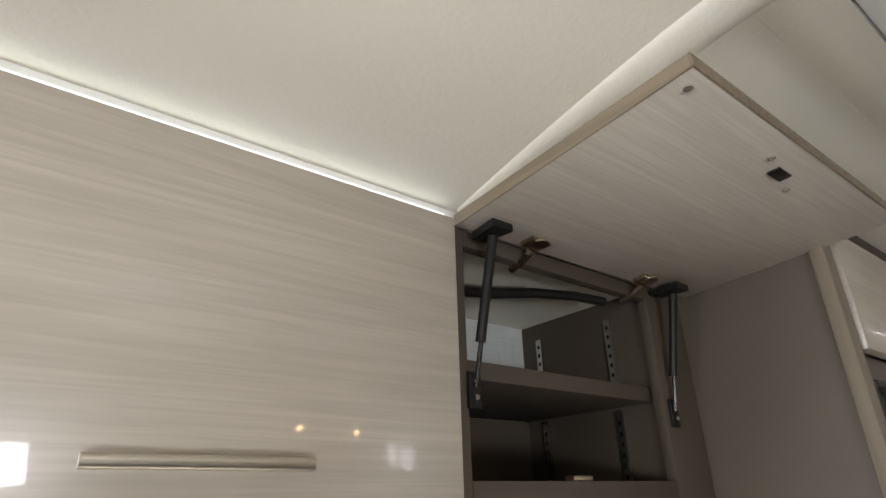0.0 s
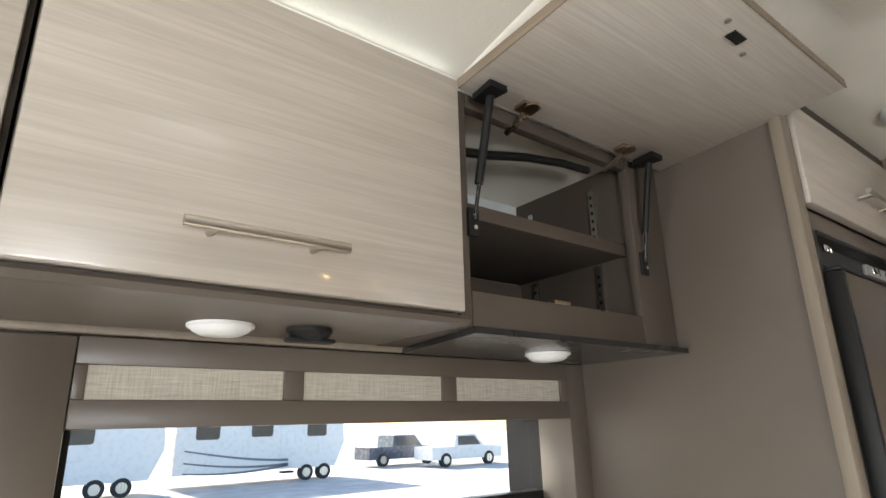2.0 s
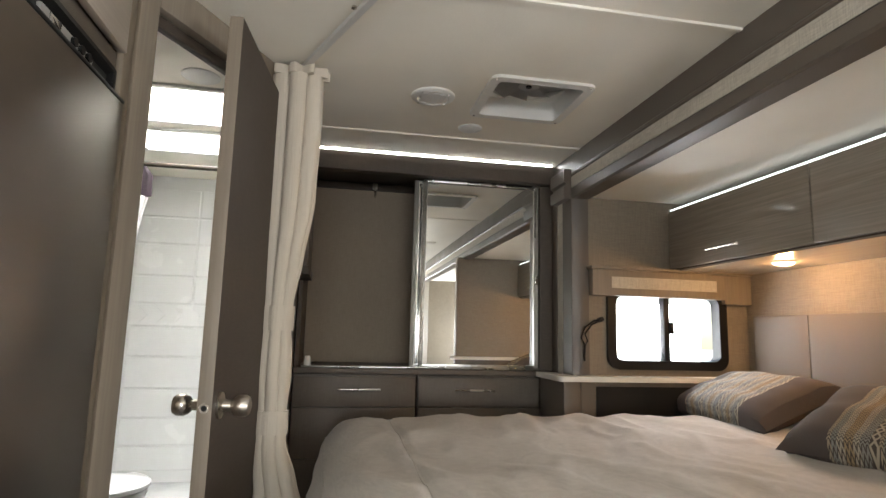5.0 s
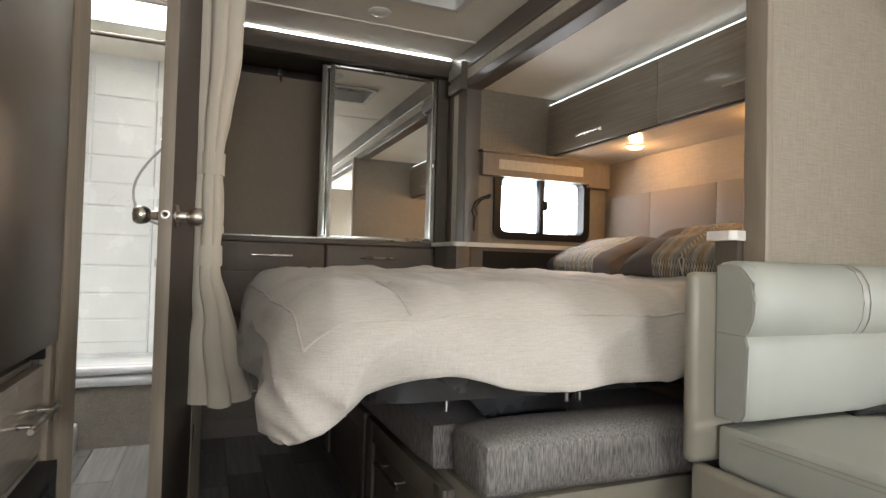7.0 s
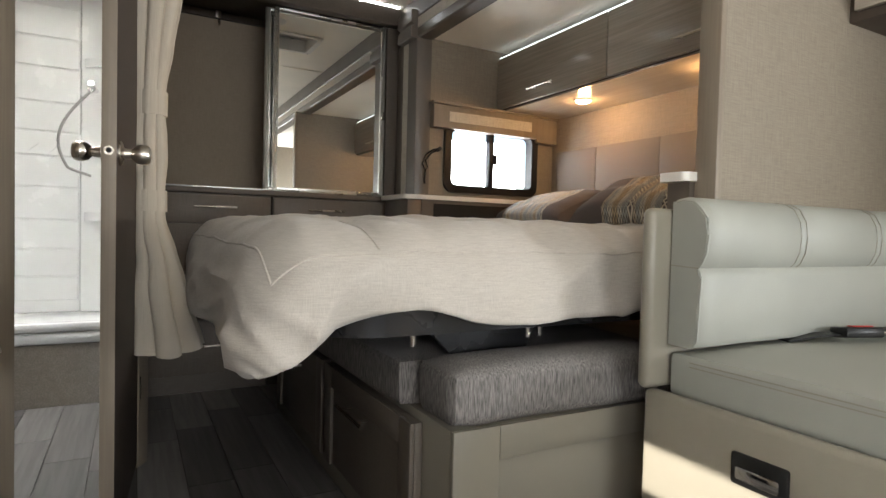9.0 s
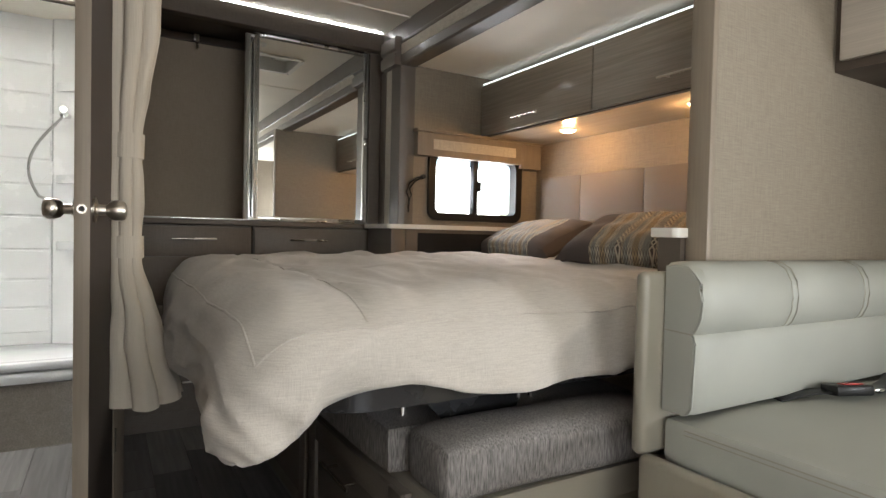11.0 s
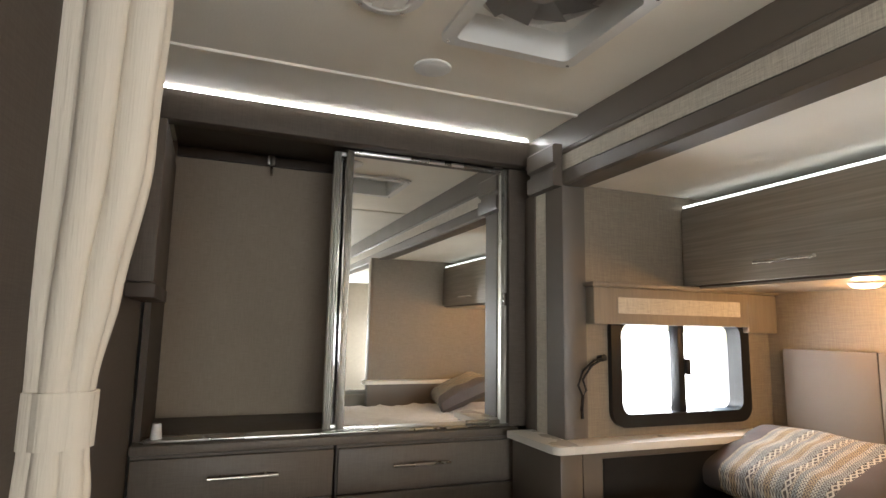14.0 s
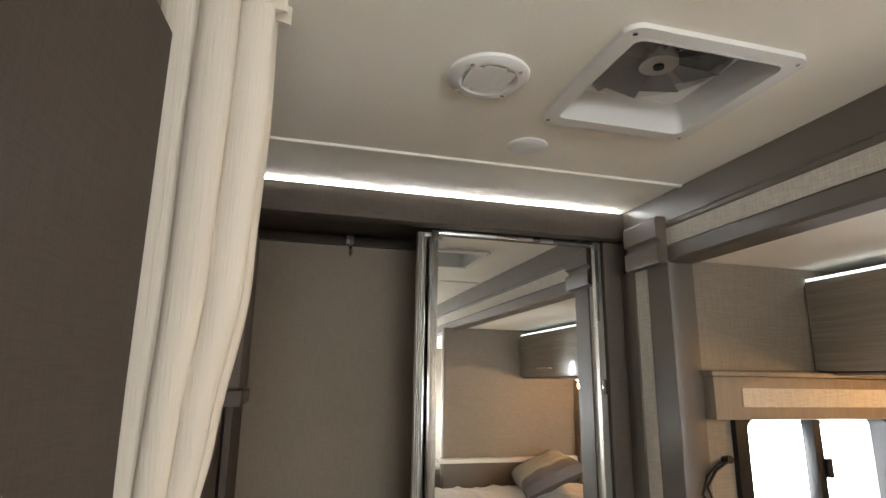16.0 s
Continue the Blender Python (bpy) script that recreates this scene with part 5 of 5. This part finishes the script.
def bm_strap(points, width, thick):
    """A flat webbing strap laid along points, its width across the seat."""
    bm = bmesh.new()
    pts = [Vector(p) for p in points]
    rings = []
    for i, p in enumerate(pts):
        d = (pts[min(i + 1, len(pts) - 1)] - pts[max(i - 1, 0)]).normalized()
        u = d.cross(Vector((0, 0, 1))).normalized() * width / 2
        v = Vector((0, 0, thick / 2))
        rings.append([bm.verts.new(p + a) for a in (u + v, v - u, -u - v, u - v)])
    for a, c in zip(rings, rings[1:]):
        for k in range(4):
            bm.faces.new((a[k], a[(k + 1) % 4], c[(k + 1) % 4], c[k]))
    bm.faces.new(rings[0][::-1])
    bm.faces.new(rings[-1])
    return bm


part("webbing", bm_strap([(1.45, -1.27, 0.630), (1.435, -1.31, 0.638), (1.415, -1.36, 0.645), (1.39, -1.40, 0.650)], 0.045, 0.004), "black", sb)
part("webbing", bm_strap([(1.335, -1.50, 0.652), (1.35, -1.60, 0.645), (1.38, -1.72, 0.640), (1.42, -1.85, 0.640)], 0.045, 0.004), "black", sb)
bkl = part("buckle", in_diag(bm_box(-0.03, 0.03, -0.055, 0.055, -0.012, 0.016, 0.007), Matrix.Translation((1.362, -1.445, 0.653)) @ pose(0, 0, 0, 0, 8, -22)), "black", sb)
part("button", in_diag(bm_box(-0.022, 0.0, -0.03, 0.03, 0.0165, 0.020, 0.002), Matrix.Translation((1.362, -1.445, 0.653)) @ pose(0, 0, 0, 0, 8, -22)), "red", bkl, "red release button")
part("tongue", in_diag(bm_box(-0.018, 0.018, -0.095, -0.056, -0.003, 0.005, 0.002), Matrix.Translation((1.362, -1.445, 0.653)) @ pose(0, 0, 0, 0, 8, -22)), "chrome", bkl, "steel buckle tongue")
dc = thing("overhead_cabinet", (0.85, -1.92, 1.5), "pale ash overhead cupboard above the dinette", "cabinet")
part("body", bm_box(0.1, 1.556, -2.143, -1.722, 1.572, 1.94), "brown", dc)
part("door", bm_box(0.11, 1.535, -1.7215, -1.70, 1.60, 1.93, 0.003), "ash", dc)

# ---- the cream curtain at the bathroom corner ----
cur = thing("curtain", (2.82, 0.12, 0.43), "cream curtain gathered and tied beside the bathroom door", "curtain")


def bm_drape(cx, cy, z0, z1, half, thick, deep, hem, n=240, rows=120, turn=1.45):
    """Curtain cloth drawn together: rounded pleats of uneven width with sharp valleys that run from hem to heading."""
    bm = bmesh.new()
    rings = []
    ct, st = math.cos(turn), math.sin(turn)
    for j in range(rows + 1):
        zz = z0 + (z1 - z0) * j / rows
        ring = []
        for k in range(n):
            a = 2 * math.pi * k / n
            z = zz + hem(math.cos(a)) * max(0, 1 - (zz - z0) / 0.35)
            ph = 3.5 * (a + 0.30 * math.sin(a + 0.8) + 0.16 * math.sin(2 * a + 1.9)) + 0.22 * math.sin(2.3 * z + 1.2 * math.cos(a)) + 0.4
            lobe = abs(math.cos(ph)) ** 0.55
            r = 1.06 - deep(z) * (1 - lobe) + 0.07 * noise.noise((math.cos(a) * 1.7, math.sin(a) * 1.7, z * 1.5)) + 0.012 * noise.noise((a * 8.0, z * 1.0, 4.0))
            u, v = half(z) * math.cos(a) * r, thick(z) * math.sin(a) * r
            ring.append(bm.verts.new((cx(z) + u * ct - v * st, cy(z) + u * st + v * ct, z)))
        rings.append(ring)
    for a, c in zip(rings, rings[1:]):
        for k in range(n):
            bm.faces.new((a[k], a[(k + 1) % n], c[(k + 1) % n], c[k]))
    bm.faces.new(rings[0][::-1])
    bm.faces.new(rings[-1])
    return bm


_cw = lerp_rows([(0.43, 0.118), (0.62, 0.094), (0.80, 0.066), (0.93, 0.047), (1.01, 0.046), (1.12, 0.055), (1.20, 0.053), (1.27, 0.046), (1.35, 0.047), (1.50, 0.064), (1.74, 0.083), (2.0, 0.092), (2.17, 0.090)])
_ct = lerp_rows([(0.43, 0.075), (0.80, 0.052), (0.93, 0.036), (1.01, 0.036), (1.13, 0.046), (1.27, 0.036), (1.35, 0.036), (1.60, 0.055), (2.17, 0.058)])
_cx = lerp_rows([(0.43, 2.80), (0.93, 2.82), (2.17, 2.82)])
_cy = lerp_rows([(0.43, 0.112), (0.70, 0.148), (0.93, 0.181), (1.35, 0.184), (1.74, 0.166), (2.17, 0.163)])
_cd = lerp_rows([(0.43, 0.52), (0.75, 0.42), (0.93, 0.20), (1.01, 0.20), (1.14, 0.34), (1.27, 0.18), (1.35, 0.18), (1.50, 0.34), (2.17, 0.42)])
part("cloth", bm_drape(_cx, _cy, 0.43, 2.165, _cw, _ct, _cd, lambda c: 0.035 * max(0, -c) ** 1.5 + 0.012 * max(0, c)), "curtain", cur)
for z0, z1 in ((0.936, 1.010), (1.270, 1.352)):
    part("tie_band", bm_drape(_cx, _cy, z0, z1, lambda z: 1.03 * _cw(z) + 0.0035, lambda z: 1.03 * _ct(z) + 0.0035, lambda z: 0.07, lambda c: 0.0, n=160, rows=8), "curtain", cur, "cream tie-back band")
part("heading", bm_gathered(_cx, _cy, 2.166, 2.20, lambda z: 0.088, 9, lambda z: 0.055, n=120, rows=4, turn=1.45, seed=1.7), "curtain", cur, "ruffled heading")


# ---- ceiling fittings ----
def round_vent(x, y):
    v = thing("ceiling_vent", (x, y, TOP), "white round ceiling air vent", "vent", "round ceiling vents")
    m = Matrix.Translation((x, y, TOP))
    bm = bmesh.new()
    n = 36
    prof = [(0.088, 0), (0.087, -0.006), (0.080, -0.011), (0.062, -0.012), (0.056, -0.006), (0.056, 0.0)]
    rings = [[bm.verts.new(m @ Vector((r * math.cos(2 * math.pi * k / n), r * math.sin(2 * math.pi * k / n), h))) for k in range(n)] for r, h in prof]
    for a, c in zip(rings, rings[1:]):
        for k in range(n):
            bm.faces.new((a[k], a[(k + 1) % n], c[(k + 1) % n], c[k]))
    part("ring", bm, "white", v)
    part("backing", bm_cyl((x, y, TOP - 0.003), (x, y, TOP - 0.0005), 0.056, n=28), "white", v)
    for k in range(4):
        t = -0.036 + 0.024 * k
        hw = math.sqrt(0.053 ** 2 - t * t)
        bs = bm_box(x - hw, x + hw, y + t - 0.0117, y + t + 0.0117, TOP - 0.011, TOP - 0.0075)
        part("louvre", bs, "white", v)
    for a in (45, 135, 225, 315):
        c = Vector((x + 0.073 * math.cos(radians(a)), y + 0.073 * math.sin(radians(a)), TOP - 0.012))
        part("screw", bm_cyl(c, c + Vector((0, 0, -0.002)), 0.005, n=8), "chrome", v)
    return v


vent = round_vent(2.964, -0.345)
for x, y in ((1.968, 0.383), (1.968, -0.348)):
    copy_thing(vent, Matrix.Translation((x, y, TOP)))


def disc(x, y, r, name, label, cat, mat):
    d = thing(name, (x, y, TOP), label, cat)
    part("base", bm_turned([(r, 0), (r, -0.004), (r * 0.93, -0.007)], Matrix.Translation((x, y, TOP)), 36), "white", d)
    part("face", bm_turned([(r * 0.9, -0.0072), (r * 0.8, -0.010), (r * 0.4, -0.013), (r * 0.15, -0.014)], Matrix.Translation((x, y, TOP)), 36), mat, d)


disc(1.858, 0.162, 0.085, "ceiling_speaker", "pale grey round ceiling speaker", "speaker", "speaker")
disc(3.279, -0.572, 0.055, "smoke_detector", "small white round ceiling detector", "detector", "white")
disc(2.997, 0.54, 0.07, "bath_light", "white round bathroom ceiling light", "light", "white")

fn = thing("roof_fan", (2.91, -0.73, TOP), "white square roof vent with a smoke-grey fan", "fan")
FX0, FX1, FY0, FY1 = 2.71, 3.112, -0.932, -0.524
part("flange", bm_ring(rounded(FX0, FX1, FY0, FY1, 0.035), rounded(FX0 + 0.035, FX1 - 0.035, FY0 + 0.035, FY1 - 0.035, 0.02), "z", TOP - 0.012, TOP - 0.0005), "white", fn)
part("shaft", bm_ring(rounded(FX0 + 0.03, FX1 - 0.03, FY0 + 0.03, FY1 - 0.03, 0.02), rounded(FX0 + 0.0355, FX1 - 0.0355, FY0 + 0.0355, FY1 - 0.0355, 0.02), "z", TOP - 0.0125, TOP + 0.18), "white", fn)
fcx, fcy, fz = (FX0 + FX1) / 2, (FY0 + FY1) / 2, TOP + 0.078
part("shroud", bm_ring([(fcx + 0.17 * max(-1, min(1, 1.6 * math.cos(a * math.pi / 24))), fcy + 0.17 * max(-1, min(1, 1.6 * math.sin(a * math.pi / 24)))) for a in range(48)], [(fcx + 0.167 * math.cos(a * math.pi / 24), fcy + 0.167 * math.sin(a * math.pi / 24)) for a in range(48)], "z", fz - 0.006, fz + 0.030), "white", fn)
part("lid", bm_box(FX0 - 0.03, FX1 + 0.03, FY0 - 0.03, FY1 + 0.03, TOP + 0.182, TOP + 0.197, 0.006), "smoke", fn, "smoke-grey vent lid")
# Added disc: blocks light from the lid so the blade gaps stay dark.
part("gap_disc", bm_cyl((fcx, fcy, fz + 0.0125), (fcx, fcy, fz + 0.016), 0.1665, n=40), "fan", fn, "added grey disc that keeps the gaps between blades dark")
hubp = part("hub", bm_cyl((fcx, fcy, fz - 0.02), (fcx, fcy, fz + 0.012), 0.042, n=24), "fan", fn, "smoke-grey fan hub")
part("hub_cap", bm_cyl((fcx, fcy, fz - 0.026), (fcx, fcy, fz - 0.0205), 0.012, n=16), "black", hubp)
for k in range(10):
    a = 2 * math.pi * k / 10
    bm = bmesh.new()
    pts = []
    for rr, w in ((0.04, 0.013), (0.09, 0.027), (0.162, 0.046)):
        for sg in (-1, 1):
            pts.append((rr, sg * w, sg * 0.010))
    vs = [bm.verts.new(p) for p in pts]
    for i in (0, 2):
        bm.faces.new((vs[i], vs[i + 1], vs[i + 3], vs[i + 2]))
    r_ = bmesh.ops.solidify(bm, geom=bm.faces[:], thickness=0.003)
    bm.transform(Matrix.Translation((fcx, fcy, fz)) @ pose(0, 0, 0, 0, 0, math.degrees(a)))
    part("blade", bm, "fan", fn)
for a in range(4):
    sx, sy = (FX0 + 0.02, FX1 - 0.02)[a % 2], (FY0 + 0.02, FY1 - 0.02)[a // 2]
    part("screw", bm_cyl((sx, sy, TOP - 0.0145), (sx, sy, TOP - 0.012), 0.005, n=8), "chrome", fn)
for k in range(6):
    part("guard_rod", bm_cyl((fcx - 0.15 + 0.06 * k, FY0 + 0.04, fz + 0.036), (fcx - 0.15 + 0.06 * k, FY1 - 0.04, fz + 0.036), 0.002, n=6), "grey", fn)

rv = thing("roof_vent", (0.49, -0.09, TOP), "white square roof vent with a daylit frosted lid", "vent")
VX0, VX1, VY0, VY1 = 0.295, 0.685, -0.285, 0.105
part("flange", bm_ring(rounded(VX0, VX1, VY0, VY1, 0.035), rounded(VX0 + 0.035, VX1 - 0.035, VY0 + 0.035, VY1 - 0.035, 0.02), "z", TOP - 0.012, TOP - 0.0005), "white", rv)
part("shaft", bm_ring(rounded(VX0 + 0.03, VX1 - 0.03, VY0 + 0.03, VY1 - 0.03, 0.02), rounded(VX0 + 0.0355, VX1 - 0.0355, VY0 + 0.0355, VY1 - 0.0355, 0.02), "z", TOP - 0.0125, TOP + 0.10), "white", rv)
part("lid", bm_box(VX0 - 0.01, VX1 + 0.01, VY0 - 0.01, VY1 + 0.01, TOP + 0.102, TOP + 0.118, 0.006), "skylight", rv, "frosted lid glowing with daylight")

ac = thing("air_conditioner", (1.15, 0.0, TOP), "white ceiling air conditioner panel with a louvred grille", "air conditioner")
part("panel", bm_box(0.78, 1.47, -0.42, 0.30, TOP - 0.045, TOP - 0.001, 0.03, 4), "white", ac)
part("grille_back", bm_box(0.86, 1.41, 0.14, 0.275, TOP - 0.0475, TOP - 0.0455), "black", ac)
for k in range(24):
    x = 0.862 + 0.023 * k
    part("slat", bm_box(x, x + 0.0115, 0.14, 0.275, TOP - 0.055, TOP - 0.048), "white", ac)
for x in (0.99, 1.13, 1.27):
    part("grille_bar", bm_box(x, x + 0.009, 0.14, 0.275, TOP - 0.0565, TOP - 0.0552), "white", ac)
for k in range(5):
    part("outlet", bm_box(1.44, 1.4715, -0.16 + 0.06 * k, -0.115 + 0.06 * k, TOP - 0.034, TOP - 0.012, 0.003), "grey", ac)

# ---- outside ----
structure("ground", bm_box(-120, 120, -120, 120, -0.95, -0.9), "asphalt", "sunlit parking lot")


def trailer(x, y, length, flip, label):
    t = thing("travel_trailer", (x, y, -0.9), label, "trailer", "parked trailers")
    h0, h1 = -0.35, 2.6
    part("body", bm_extrude([(x, h0), (x + length, h0), (x + length + 0.5, h0 + 1.1), (x + length + 0.35, h1), (x, h1)], "y", y, y + 2.4), "rvwhite", t)
    for k, (dx, z0) in enumerate(((0.8, 1.05), (3.2, 1.1), (5.9, 1.05))):
        part("window", bm_extrude(rounded(x + dx, x + dx + 1.0, z0, z0 + 0.65, 0.12), "y", y - 0.03, y - 0.005), "darkglass", t)
    for k in range(3):
        o = [(x + 0.4 + 4.6 * i / 20, 0.65 - 0.22 * k - 0.55 * math.sin(1.5 * i / 20 + 0.5 * k)) for i in range(21)]
        part("stripe", bm_extrude(o + [(a, b - 0.06 - 0.05 * i / 20) for i, (a, b) in reversed(list(enumerate(o)))], "y", y - 0.02, y - 0.004), "rvgrey", t)
    for dx in (length * 0.80, length * 0.80 + 0.9):
        w = part("wheel", bm_cyl((x + dx, y - 0.02, -0.55), (x + dx, y + 0.25, -0.55), 0.35, n=28), "tyre", t)
        part("rim", bm_cyl((x + dx, y - 0.04, -0.55), (x + dx, y - 0.02, -0.55), 0.2, n=20), "alu", w)
    part("step", bm_box(x + length * 0.62, x + length * 0.62 + 0.5, y - 0.5, y, -0.5, -0.42), "black", t)
    part("door", bm_box(x + length * 0.62, x + length * 0.62 + 0.65, y - 0.015, y - 0.003, -0.2, 1.7, 0.004), "rvwhite", t)


trailer(-3.2, 26.0, 8.9, False, "white travel trailer with grey swoosh graphics")
trailer(6.8, 27.0, 7.4, False, "white fifth-wheel trailer with dark swoosh graphics")


def pickup(x, y, paint, label):
    p = thing("pickup_truck", (x, y, -0.9), label, "pickup", "parked pickups")
    part("body", bm_extrude([(x, -0.5), (x + 5.2, -0.5), (x + 5.25, 0.1), (x + 3.8, 0.2), (x + 3.2, 0.85), (x + 1.7, 0.85), (x + 1.6, 0.2), (x, 0.2)], "y", y, y + 1.8), paint, p)
    part("window", bm_extrude([(x + 1.85, 0.25), (x + 3.55, 0.25), (x + 3.1, 0.75), (x + 1.85, 0.75)], "y", y - 0.02, y - 0.004), "darkglass", p)
    for dx in (0.95, 4.2):
        w = part("wheel", bm_cyl((x + dx, y - 0.03, -0.52), (x + dx, y + 0.22, -0.52), 0.38, n=24), "tyre", p)
        part("rim", bm_cyl((x + dx, y - 0.05, -0.52), (x + dx, y - 0.03, -0.52), 0.22, n=18), "alu", w)


pickup(18.5, 31.0, "bluecar", "dark blue pickup truck parked far across the lot")
pickup(20.5, 27.5, "rvwhite", "white pickup truck parked in the lot")

# ---- grey vinyl floor planks ----
floor_ob = bpy.data.objects["floor"]
rnd = random.Random(4)
_plank = {}
W = 0.152
for r in range(15):
    y0 = -1.0 + W * r
    x = -1.6 + rnd.uniform(-0.5, 0.0)
    while x < 3.86:
        L = rnd.choice((0.46, 0.61, 0.76, 0.91))
        if L not in _plank:
            _plank[L] = mesh_of("plank", bm_box(0.0012, L - 0.0012, 0.0012, W - 0.0012, 0, 0.006, 0.0012, 1), "plank", False)
        o = new("plank", _plank[L])
        o.parent = floor_ob
        o.matrix_basis = Matrix.Translation((x, y0, -0.006))
        x += L
